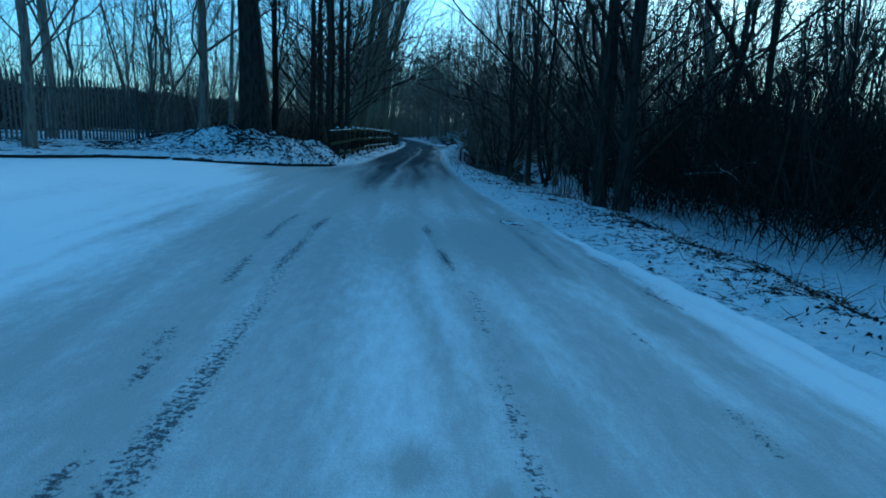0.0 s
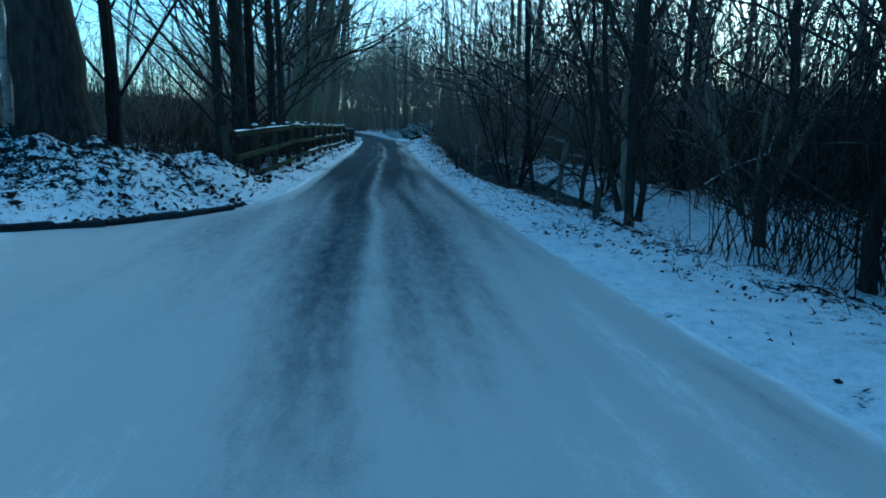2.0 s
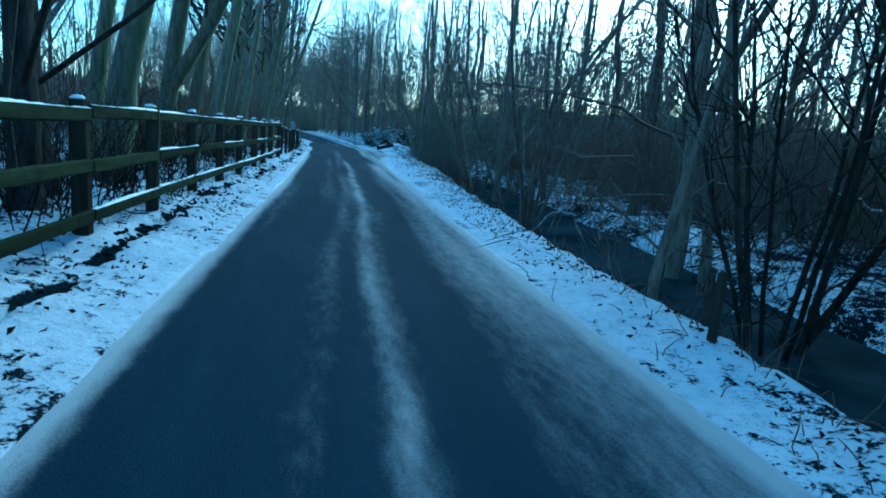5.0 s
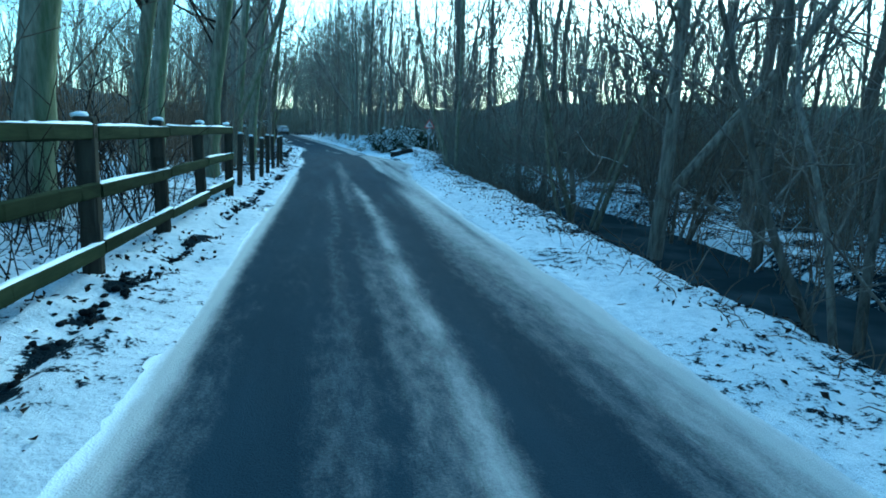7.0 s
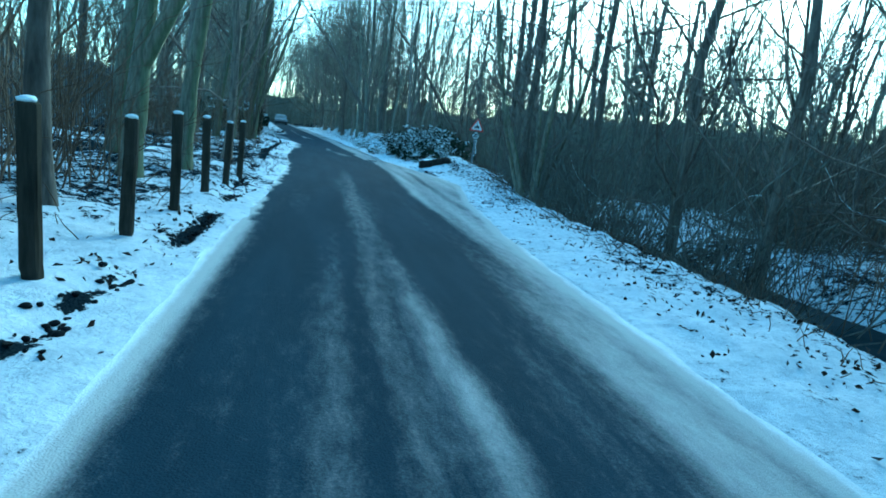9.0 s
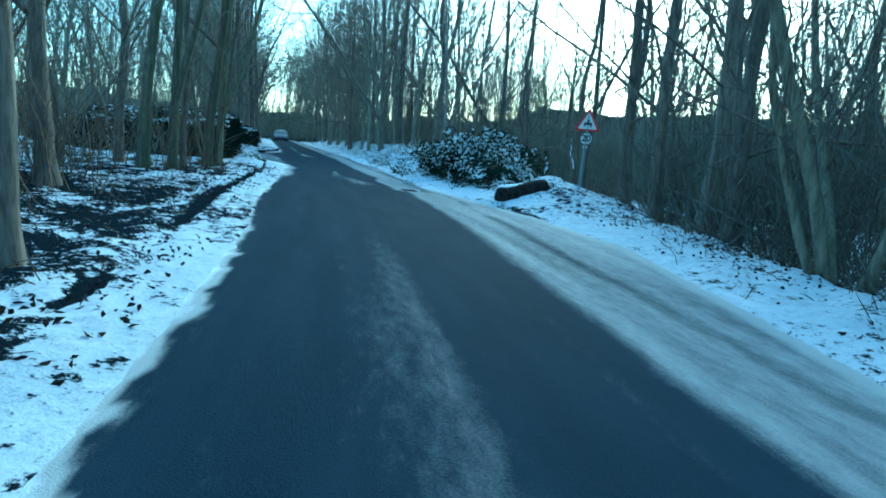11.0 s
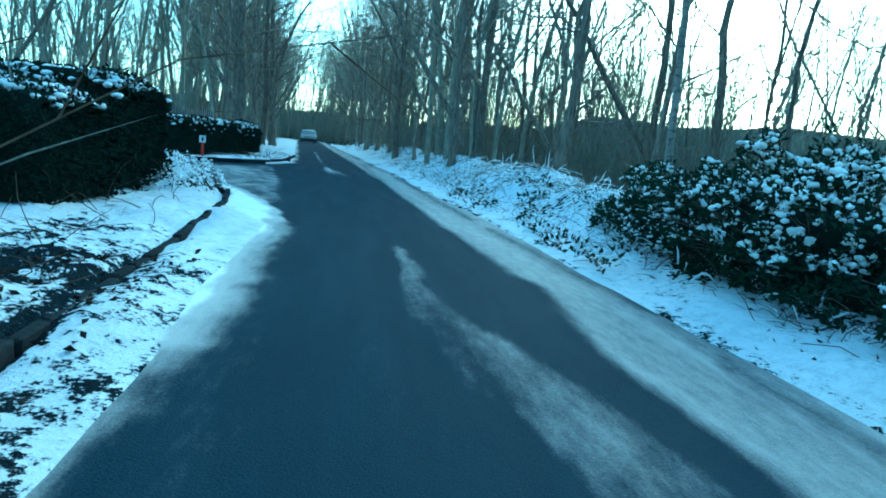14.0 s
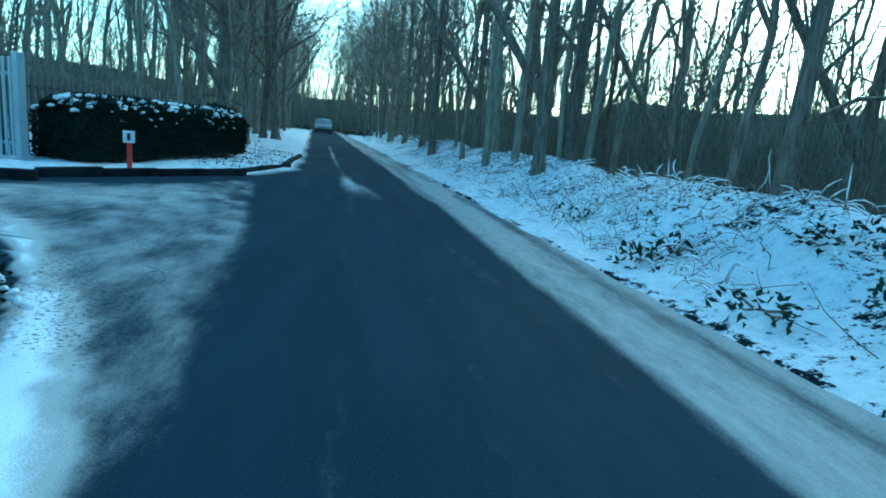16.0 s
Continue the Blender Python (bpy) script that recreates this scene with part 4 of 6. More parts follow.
def scatter(shapes, places, rg, lo=0.8, hi=1.2):
    out = Soup()
    for i, (x, y) in enumerate(places):
        v, q = shapes[i % len(shapes)]
        a, k = rg.uniform(0, 6.3), rg.uniform(lo, hi)
        c, s = math.cos(a), math.sin(a)
        w = np.stack([(v[:, 0] * c - v[:, 1] * s), (v[:, 0] * s + v[:, 1] * c), v[:, 2]], -1) * k
        out.add(w + np.array([x, y, ground_at(x, y)]), q)
    return out


def far_woods():
    rg = np.random.default_rng(5)
    shapes = [simple_tree(30 + i, 13 + 1.2 * i, 0.095 + 0.01 * i) for i in range(5)]
    spots = []
    while len(spots) < 250:
        y = rg.uniform(-5, 190)
        d = rg.uniform(17, 62) if y < 112 else rg.uniform(3.6, 45)
        x = float(axis(y)) + (d if rg.uniform() < 0.55 else -d)
        spots.append((x, y))
    for i in range(110):
        y = rg.uniform(150, 200)
        spots.append((float(axis(y)) + rg.normal(0, 14), y))
    while len(spots) < 430:
        y = rg.uniform(84, 165)
        d = rg.uniform(4.2, 15)
        spots.append((float(axis(y)) + (d if rg.uniform() < 0.55 else -d - (4 if y < 92 else 0)), y))
    # the corridor's end and the hillsides
    for i in range(70):
        y = rg.uniform(88, 135)
        d = rg.uniform(3.4, 8.5)
        spots.append((float(axis(y)) + (d if i % 2 else -d), y))
    for i in range(60):
        y = rg.uniform(86, 130)
        spots.append((float(axis(y)) - rg.uniform(6.5, 26), y))
    for i in range(70):
        y = rg.uniform(136, 176)
        d = rg.uniform(2.6, 10) if y < 158 else rg.uniform(0, 9)
        spots.append((float(axis(y)) + (d if i % 2 else -d), y))
    for i in range(50):
        y = rg.uniform(60, 165)
        spots.append((float(axis(y)) + rg.uniform(18, 55), y))
    for i in range(260):
        y = rg.uniform(-10, 215)
        d = rg.uniform(28, 105)
        spots.append((float(axis(y)) + (d if rg.uniform() < 0.75 else -d), y))
    # FARTWIG's pale colour stands for haze over the far trees
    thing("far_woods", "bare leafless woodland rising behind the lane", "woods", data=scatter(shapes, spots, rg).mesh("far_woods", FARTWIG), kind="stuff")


def brush(seed, n, h, spread):
    """A far clump of fine upright twigs."""
    rg = np.random.default_rng(seed)
    s = Soup()
    a, d = rg.uniform(0, 6.3, n), spread * np.sqrt(rg.uniform(size=n))
    z = np.where(rg.uniform(size=n) < 0.5, -0.1, rg.uniform(0, 0.6 * h, n))
    s.leaves(np.stack([d * np.cos(a), d * np.sin(a), z], -1), rg.normal(0, 0.5, (n, 3)) + np.array([0, 0, 1]), h * rg.uniform(0.2, 0.6, n), rg.uniform(0.012, 0.028, n), rg)
    return s.arrays()


def shoots(seed, n, h, spread, thick=0.006):
    """A clump of thin upright and arching stems."""
    rg = np.random.default_rng(seed)
    s = Soup()
    for i in range(n):
        a, d = rg.uniform(0, 6.3), spread * math.sqrt(rg.uniform())
        p = np.array([d * math.cos(a), d * math.sin(a), -0.1])
        pts = limb_path(rg, p, (rg.normal(0, 0.25), rg.normal(0, 0.25), 1), h * rg.uniform(0.5, 1.15), 3, 0.2, -0.01)
        s.tube(pts, np.linspace(thick * rg.uniform(0.7, 1.4), 0.0025, 4), 3)
        for k in range(2):
            p2, t2 = along(pts, rg.uniform(0.25, 0.95))
            s.tube(limb_path(rg, p2, aside(rg, t2, rg.uniform(0.4, 1.0), rg.uniform(0, 6.3)), h * rg.uniform(0.12, 0.3), 1, 0.2, 0.03), [thick * 0.7, 0.002], 3)
    return s.arrays()


def undergrowth():
    rg = np.random.default_rng(6)
    near = [shoots(60 + i, 22, 2.4 + 0.3 * i, 0.9, 0.009) for i in range(4)]
    wide = [brush(70 + i, 110, 3.0 + 0.7 * i, 2.0) for i in range(4)]
    a, b, k = [], [], []
    while len(k) < 64:
        y = rg.uniform(3, 17)
        k.append((float(verge_outer(y)) + (4.0 if y < 11 else 1.3) + abs(rg.normal(0, 2.6)), y))
    while len(k) < 92:
        y = rg.uniform(22, 36)
        k.append((float(fence_x(y)) - 1.9 - rg.uniform(0, 5.5), y))
    dark = [brush(80 + i, 150, 2.7 + 0.5 * i, 1.7) for i in range(4)]
    g = []
    while len(g) < 80:
        y = rg.uniform(8, 27)
        g.append((float(verge_outer(y)) + (5.6 if y > 20 else 4.6 if y > 14 else 2.6) + rg.uniform(0, 8), y))
    dusk = [(rg.uniform(-36, -15), rg.uniform(22, 46)) for _ in range(80)]
    while len(a) < 140:
        y = rg.uniform(18, 66)
        a.append((float(verge_outer(y)) + rg.uniform(6.5, 15), y))
    while len(a) < 155:
        y = rg.uniform(18, 62)
        a.append((float(verge_outer(y)) + rg.uniform(2.6, 4.5), y))
    while len(a) < 225:
        y = rg.uniform(21, 66)
        x = float(fence_x(y)) - 1.4 - abs(rg.normal(0, 3))
        if x < -3.2:
            a.append((x, y))
    while len(a) < 270:
        y = rg.uniform(66, 110)
        x = float(verge_outer(y)) + rg.uniform(2.5, 9) if rg.uniform() < 0.6 else float(axis(y)) - rg.uniform(4.5 if y > 90 else 9.5, 14)
        a.append((x, y))
    while len(b) < 330:
        y = rg.uniform(-4, 185)
        d = rg.uniform(11, 46) if y < 110 else rg.uniform(4.5, 40)
        x = float(axis(y)) + (d if rg.uniform() < 0.5 else -d)
        b.append((x, y))
    for i in range(150):
        y = rg.uniform(64, 135)
        b.append((float(axis(y)) + rg.uniform(10, 30), y))
    for i in range(80):
        y = rg.uniform(15, 75)
        b.append((float(axis(y)) + rg.uniform(10, 24), y))
    for i in range(70):
        b.append((rg.uniform(-35, 25), rg.uniform(165, 195)))
    for i in range(18):
        b.append((rg.uniform(-11, -5.2), rg.uniform(56, 69)))
    for i in range(90):
        y = rg.uniform(76, 108)
        b.append((float(axis(y)) - rg.uniform(7.5, 22), y))
    wall = []
    for i in range(170):
        y = rg.uniform(88, 150)
        wall.append((float(axis(y)) + (1 if i % 2 else -1) * (rg.uniform(4.2, 13) + (3.5 if i % 2 == 0 and y < 93 else 0)), y))
    slim = [brush(90 + i, 110, 2.3 + 0.5 * i, 0.75) for i in range(4)]
    low = [shoots(95 + i, 20, 0.75 + 0.2 * i, 0.6, 0.007) for i in range(4)]
    bank, bramble = [], []
    while len(bank) < 48:
        y = rg.uniform(49, 65)
        bank.append((float(verge_outer(y)) + rg.uniform(0.5, 1.9), y))
    while len(bank) < 150:
        y = rg.uniform(24, 66)
        bank.append((float(verge_outer(y)) + (6.0 if y < 50 else 4.2) + abs(rg.normal(0, 2.6)), y))
    while len(bramble) < 95:
        y = rg.uniform(20.5, 42.5)
        bramble.append((float(fence_x(y)) - 0.55 - abs(rg.normal(0, 1.6)), y))
    mid = []
    while len(mid) < 75:
        y = rg.uniform(24, 64)
        mid.append((float(verge_outer(y)) + rg.uniform(8.5, 16), y))
    while len(wall) < 330:
        y = rg.uniform(63, 104)
        wall.append((float(verge_outer(y)) + rg.uniform(2.6, 13) + 2.0 * (y < 72), y))
    crest = []
    while len(crest) < 230:
        y = rg.uniform(45, 175)
        crest.append((float(axis(y)) + rg.uniform(45, 92), y))
    while len(crest) < 330:
        y = rg.uniform(141, 170)
        d = rg.uniform(-10, 10)
        if abs(d) > 2.4 or y > 148:
            crest.append((float(axis(y)) + d, y))
    for i in range(300):
        y = rg.uniform(-10, 200)
        d = rg.uniform(25, 90)
        b.append((float(axis(y)) + (d if rg.uniform() < 0.62 else -d), y))
    thing("undergrowth", "tangle of thin bare brown stems under the trees", "undergrowth", data=scatter(near, a, rg).mesh("undergrowth", SCRUB), kind="stuff")
    # thicket, brushwood and dark scrub carry the wood's shade in their dark colour
    thing("thicket", "dense thicket of stems, coloured dark for shade, by the junction and the fence", "undergrowth", data=scatter(near, k, rg).mesh("thicket", DARKTWIG), kind="stuff")
    thing("brushwood", "tangled brushwood along the near wood, coloured dark for shade", "undergrowth", data=scatter(dark, g, rg, 0.9, 1.5).mesh("brushwood", DARKTWIG), kind="stuff")
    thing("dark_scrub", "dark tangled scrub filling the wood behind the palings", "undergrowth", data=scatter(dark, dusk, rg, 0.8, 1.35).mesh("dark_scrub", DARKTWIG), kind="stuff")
    thing("scrub", "grey-brown scrub of thin twigs beyond the stream", "undergrowth", data=scatter(dark, mid, rg, 0.6, 1.0).mesh("scrub", SCRUB), kind="stuff")
    thing("bank_scrub", "dense dark bare scrub along both banks of the stream", "undergrowth", data=scatter(slim, bank, rg, 0.7, 1.2).mesh("bank_scrub", BANKTWIG), kind="stuff")
    thing("brambles", "low dark bramble and bare shoots behind the fence", "undergrowth", data=scatter(low, bramble, rg, 0.8, 1.3).mesh("brambles", DARKTWIG), kind="stuff")
    # the FARSCRUB clumps below are likewise paled for haze
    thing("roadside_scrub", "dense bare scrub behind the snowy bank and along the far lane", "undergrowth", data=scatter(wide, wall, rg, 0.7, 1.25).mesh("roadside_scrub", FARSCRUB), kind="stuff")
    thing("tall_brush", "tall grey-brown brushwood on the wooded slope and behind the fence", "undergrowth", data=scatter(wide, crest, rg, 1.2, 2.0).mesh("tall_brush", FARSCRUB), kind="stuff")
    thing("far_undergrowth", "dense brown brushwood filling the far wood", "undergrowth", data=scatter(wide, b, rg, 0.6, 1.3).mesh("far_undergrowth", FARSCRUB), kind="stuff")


far_woods()
undergrowth()


# ---- fences ----
def bevel_box(name, size, mat, bev=0.012, mid=(0, 0, 0.5), jitter=0.0, seed=0, cuts=0):
    """A box with softened, slightly uneven edges, standing on its origin or centred by mid."""
    bm = bmesh.new()
    bmesh.ops.create_cube(bm, size=1.0)
    bmesh.ops.translate(bm, verts=bm.verts, vec=mid)
    bmesh.ops.scale(bm, verts=bm.verts, vec=size)
    if cuts:
        long = [e for e in bm.edges if e.calc_length() > 0.9 * max(size)]
        bmesh.ops.subdivide_edges(bm, edges=long, cuts=cuts)
    bmesh.ops.bevel(bm, geom=list(bm.edges), offset=bev, segments=1, affect="EDGES")
    if jitter:
        rg = random.Random(seed)
        for v in bm.verts:
            v.co += Vector((rg.uniform(-jitter, jitter), rg.uniform(-jitter, jitter), rg.uniform(-jitter, jitter)))
    me = bpy.data.meshes.new(name)
    bm.to_mesh(me)
    bm.free()
    me.materials.append(mat)
    return me


def snow_ridge(length, width, height, seed):
    """A rounded uneven ridge of snow along y, with gaps where it has slid off."""
    rg = np.random.default_rng(seed)
    n, k = 26, 6
    y = np.linspace(0, length, n)
    h = height * np.clip(0.35 + rg.uniform(0, 1, n) * 0.6 + 0.5 * np.sin(y * 3 + seed), 0.05, 1.1)
    h[0] = h[-1] = 0.004
    a = np.linspace(0, np.pi, k)
    X = (width / 2) * np.cos(a)[None] * (1 + rg.uniform(-0.12, 0.05, n))[:, None]
    Z = h[:, None] * np.sin(a)[None]
    me = grid_mesh("snow_cap", X, np.repeat(y[:, None], k, 1), Z, SNOW)
    return me


def rail_between(a, b, fence, seed, snowy=True):
    """A half-round timber rail from a to b, with or without snow lying on it."""
    a, b = Vector(a), Vector(b)
    d = b - a
    me = bevel_box("rail", (0.045, d.length, 0.105), RAILWOOD, 0.012, (0, 0.5, 0), 0.004, seed, 5)
    m = Matrix.Translation(a) @ d.to_track_quat("Y", "Z").to_matrix().to_4x4()
    rail = part("rail", me, fence, m=m)
    if snowy:
        part("snow_cap", snow_ridge(d.length, 0.05, 0.02, seed), rail, "thin ridge of white snow", pose(0, 0, 0.049))


POST = [bevel_box("post", (0.125, 0.115, 1.5), TIMBER, 0.014, (0, 0, 0.5), 0.006, i, 3) for i in range(3)]
CAPLUMP = []
for i in range(3):
    s = Soup()
    s.lump((0, 0, 0.0), (0.058, 0.055, 0.03), np.random.default_rng(i), 9, 5)
    CAPLUMP.append(s.mesh("snow_cap", SNOW))


def rail_fence():
    fence = thing("post_and_rail_fence", "weathered three-rail timber fence with snow on its rails", "fence", "", pose(0, 0, 0))
    ys = [19.4] + [21.3 + 1.825 * i for i in range(13)]
    tops = []
    for i, y in enumerate(ys):
        x = float(fence_x(y))
        g = ground_at(x, y)
        sag = 0.1 * (1 - float(sstep(20, 27, y)))
        top = 1.20 - sag + float(tilted(x, y))
        base = min(g, 0.25) - 0.35
        tilt = (-9, -6) if i == 0 else (random.uniform(-1.5, 1.5), random.uniform(-1.5, 1.5))
        m = pose(x, y, base, tilt[0], tilt[1], random.uniform(-4, 4)) @ Matrix.Diagonal((1, 1, (top - base) / 1.5, 1))
        post = part("post", POST[i % 3], fence, m=m)
        tops.append((x, y, float(tilted(x, y)) - sag))
        if i:
            part("snow_cap", CAPLUMP[i % 3], fence, "rounded cap of white snow", pose(x, y, top + 0.004))
    k = 0
    for (xa, ya, za), (xb, yb, zb) in zip(tops, tops[1:]):
        for z in (1.10, 0.70, 0.29):
            k += 1
            j = random.uniform(-0.015, 0.015)
            lift = 0.03 if ya < 21 else 0.0
            rail_between((xa + 0.075, ya + 0.01, za + z + j - lift), (xb + 0.075, yb - 0.01, zb + z + j), fence, k, z > 1 or (ya > 27 and (z < 0.5 or k % 2 == 0)))


def lone_posts():
    for i, y in enumerate((44.4, 45.8, 47.2, 48.6, 50.0, 51.4, 52.8)):
        x = float(fence_x(y)) - (0.1 if i == 0 else 0.04)
        g = ground_at(x, y)
        ob = thing("timber_post", "square weathered timber post capped with snow on the verge", "post", "row of verge posts", pose(x, y, g - 0.25, random.uniform(-2, 2), random.uniform(-2.5, 2.5), random.uniform(-6, 6)))
        ob.scale = (1, 1, 1)
        me = bevel_box("shaft", (0.09, 0.088, 0.93 + 0.25 - 0.03 * (i % 3)), TIMBER, 0.014, (0, 0, 0.5), 0.005, 40 + i, 3)
        part("shaft", me, ob)
        part("snow_cap", CAPLUMP[i % 3], ob, "rounded cap of white snow", pose(0, 0, 1.184 - 0.03 * (i % 3)) @ Matrix.Scale(0.8, 4))


def stake(x, y, h, w, tilt, seed):
    ob = thing("wooden_stake", "short dark weathered stake stuck in the snowy verge", "stake", "", pose(x, y, ground_at(x, y) - 0.2, tilt[0], tilt[1], 20 * seed))
    part("shaft", bevel_box("shaft", (w, w, h + 0.2), TIMBER, 0.012, (0, 0, 0.5), 0.008, seed, 3), ob)


def pale_mesh(H):
    s = Soup()
    s.box((-0.018, -0.033, 0.05), (0.0, 0.033, H - 0.09))
    s.add([(-0.018, -0.033, H - 0.09), (0, -0.033, H - 0.09), (0, 0.033, H - 0.09), (-0.018, 0.033, H - 0.09), (-0.012, -0.004, H), (-0.006, -0.004, H), (-0.006, 0.004, H), (-0.012, 0.004, H)],
          [(4, 5, 6, 7), (0, 1, 5, 4), (1, 2, 6, 5), (2, 3, 7, 6), (3, 0, 4, 7)])
    return s.mesh("pale", DARKSTEEL, False)


PALE = pale_mesh(1.7)


def palisade_panel(y0, y1, H=1.7):
    a, b = Vector((float(palisade_x(y0)), y0, 0)), Vector((float(palisade_x(y1)), y1, 0))
    a.z, b.z = ground_at(a.x, a.y), ground_at(b.x, b.y)
    d = b - a
    fence = thing("palisade_fence", "steel palisade fence panel with pointed pales on snow", "fence", "palisade fence", Matrix.Translation(a) @ d.to_track_quat("Y", "Z").to_matrix().to_4x4())
    for i in range(int(d.length / 0.155)):
        part("pale", PALE, fence, m=pose(0, 0.1 + i * 0.155, 0))
    for z in (0.3, 1.35):
        part("rail", bevel_box("rail", (0.05, d.length, 0.05), DARKSTEEL, 0.006, (0, 0.5, 0)), fence, m=pose(-0.046, 0, z))
    part("post", bevel_box("post", (0.09, 0.07, H + 0.3), DARKSTEEL, 0.006, (0, 0, 0.5)), fence, m=pose(-0.12, 0, -0.3))


rail_fence()
lone_posts()
stake(1.9, 26.9, 0.5, 0.06, (2, -3), 1)
stake(2.1, 27.25, 0.45, 0.05, (-2, 4), 2)
stake(2.74, 17.97, 0.5, 0.10, (3, 2), 3)
for k in range(19):
    palisade_panel(9 + 2.75 * k, 9 + 2.75 * (k + 1))


# ---- kerbs ----
def walk_line(points, step):
    """Places and headings at even steps along a bent line."""
    out, p = [], [Vector((x, y, 0)) for x, y in points]
    rest = 0.0
    for a, b in zip(p, p[1:]):
        d = b - a
        t = rest
        while t < d.length:
            out.append((a + d * (t / d.length), math.degrees(math.atan2(-d.x, d.y))))
            t += step
        rest = t - d.length
    return out


def kerb(name, label, points, size, z):
    ob = thing(name, label, "kerb", "", pose(0, 0, 0), kind="structure")
    shapes = [bevel_box("kerbstone", size, STONE, 0.016, (0, 0.5, 0.5), 0.006, 60 + i) for i in range(3)]
    for i, (p, yaw) in enumerate(walk_line(points, size[1] + 0.012)):
        part("kerbstone", shapes[i % 3], ob, m=pose(p.x, p.y, z + 0.05 + float(tilted(p.x, p.y)) + random.uniform(-0.012, 0.012), random.uniform(-1, 1), random.uniform(-2, 2), yaw + random.uniform(-1, 1)))


kerb("kerb_1", "dark kerb edging the snowy mound", [(-10.5, 9.2), (-8.6, 10.48), (-7.5, 12.48), (-7.0, 13.78), (-6.3, 14.58), (-5.4, 14.98), (-4.5, 15.28), (-3.6, 15.93), (-3.02, 16.7), (-2.7, 17.3)], (0.14, 0.45, 0.22), -0.215)
kerb("kerb_2", "low dark stone edging along the snowy corner", [(-2.06, 66.0), (-2.14, 69.0), (-2.27, 70.9), (-2.41, 72.8), (-2.58, 73.8), (-2.92, 74.5), (-3.38, 75.3), (-4.25, 76.1), (-6.5, 76.6)], (0.075, 0.30, 0.16), -0.14)
kerb("kerb_3", "kerb across the side road with snow behind", [(-9, 79.7), (-5.9, 79.9), (-4.8, 81.4), (-3.6, 83.0), (-3.05, 85.6), (-3.25, 90.5)], (0.13, 0.9, 0.2), -0.15)


# ---- gully grating ----
def gully(x, y, yaw, up, label, snowed=0):
    ob = thing("drain_grating", label, "drain", "gully gratings", pose(x, y, float(tilted(x, y)) + up, 0, math.degrees(math.atan(float(fall(y)))), yaw))
    ob.scale = (0.74, 0.74, 1)
    s = Soup()
    for lo, hi in (((-0.23, -0.24, -0.02), (0.23, -0.205, 0.012)), ((-0.23, 0.205, -0.02), (0.23, 0.24, 0.012)), ((-0.23, -0.205, -0.02), (-0.195, 0.205, 0.012)), ((0.195, -0.205, -0.02), (0.23, 0.205, 0.012))):
        s.box(lo, hi)
    part("frame", s.mesh("frame", IRON, False), ob)
    bar = bevel_box("bar", (0.39, 0.022, 0.026), IRON, 0.004, (0, 0, 0))
    for i in range(9):
        part("bar", bar, ob, m=pose(0, -0.18 + 0.045 * i, 0.0))
    rib = bevel_box("rib", (0.022, 0.41, 0.022), IRON, 0.004, (0, 0, 0))
    for i in range(4):
        part("rib", rib, ob, m=pose(-0.12 + 0.08 * i, 0, -0.003))
    # thin black plate under the bars, added for the darkness of the shaft
    s = Soup()
    s.box((-0.195, -0.205, -0.03), (0.195, 0.205, -0.018))
    part("pit_shade", s.mesh("pit_shade", BLACKPAINT, False), ob)
    if snowed:
        rg = np.random.default_rng(12)
        s = Soup()
        for _ in range(snowed):
            r = rg.uniform(0.008, 0.035)
            s.lump((rg.uniform(-0.23, 0.23), rg.uniform(-0.24, 0.24) ** 3 * 18, 0.006), (r, r * 1.3, 0.012), rg, 6, 3)
        tagged(part("snow", s.mesh("snow", SNOW), ob, "packed snow between the bars"), kind="stuff")


gully(1.45, 64.97, 4, -0.002, "cast-iron gully grating at the icy road edge")
gully(1.38, 8.6, -6, -0.002, "cast-iron gully grating half clear of packed snow", 130)


# ---- road sign ----
def prism(name, pts, depth, mat):
    """A flat plate in the x-z plane, facing -y."""
    bm = bmesh.new()
    f = bm.faces.new([bm.verts.new((x, 0, z)) for x, z in pts])
    g = bmesh.ops.extrude_face_region(bm, geom=[f])
    bmesh.ops.translate(bm, verts=[v for v in g["geom"] if isinstance(v, bmesh.types.BMVert)], vec=(0, depth, 0))
    bmesh.ops.recalc_face_normals(bm, faces=bm.faces)
    me = bpy.data.meshes.new(name)
    bm.to_mesh(me)
    bm.free()
    me.materials.append(mat)
    return me


def round_tri(side, r, z0=0.0):
    h = side * math.sqrt(3) / 2
    mid = Vector((0, h / 3))
    out = []
    for k, c in enumerate(((-side / 2, 0), (side / 2, 0), (0, h))):
        c = Vector(c)
        c = c + (mid - c).normalized() * 2 * r
        for a in (-60, -30, 0, 30, 60):
            ang = radians((210, 330, 90)[k] + a)
            out.append((c.x + r * math.cos(ang), c.y + r * math.sin(ang) + z0))
    return out


def disc(r, n=28, z0=0.0):
    return [(r * math.cos(i * 2 * math.pi / n), r * math.sin(i * 2 * math.pi / n) + z0) for i in range(n)]


def letters(name, body, size, mat, at):
    cu = bpy.data.curves.new(name, "FONT")
    cu.body, cu.size, cu.align_x, cu.align_y, cu.extrude, cu.offset = body, size, "CENTER", "CENTER", 0.001, 0.004
    tmp = bpy.data.objects.new(name, cu)
    scene.collection.objects.link(tmp)
    me = bpy.data.meshes.new_from_object(tmp.evaluated_get(bpy.context.evaluated_depsgraph_get()))
    bpy.data.objects.remove(tmp)
    me.materials.clear()
    me.materials.append(mat)
    me.transform(Matrix.Translation(at) @ pose(0, 0, 0, 90))
    return me


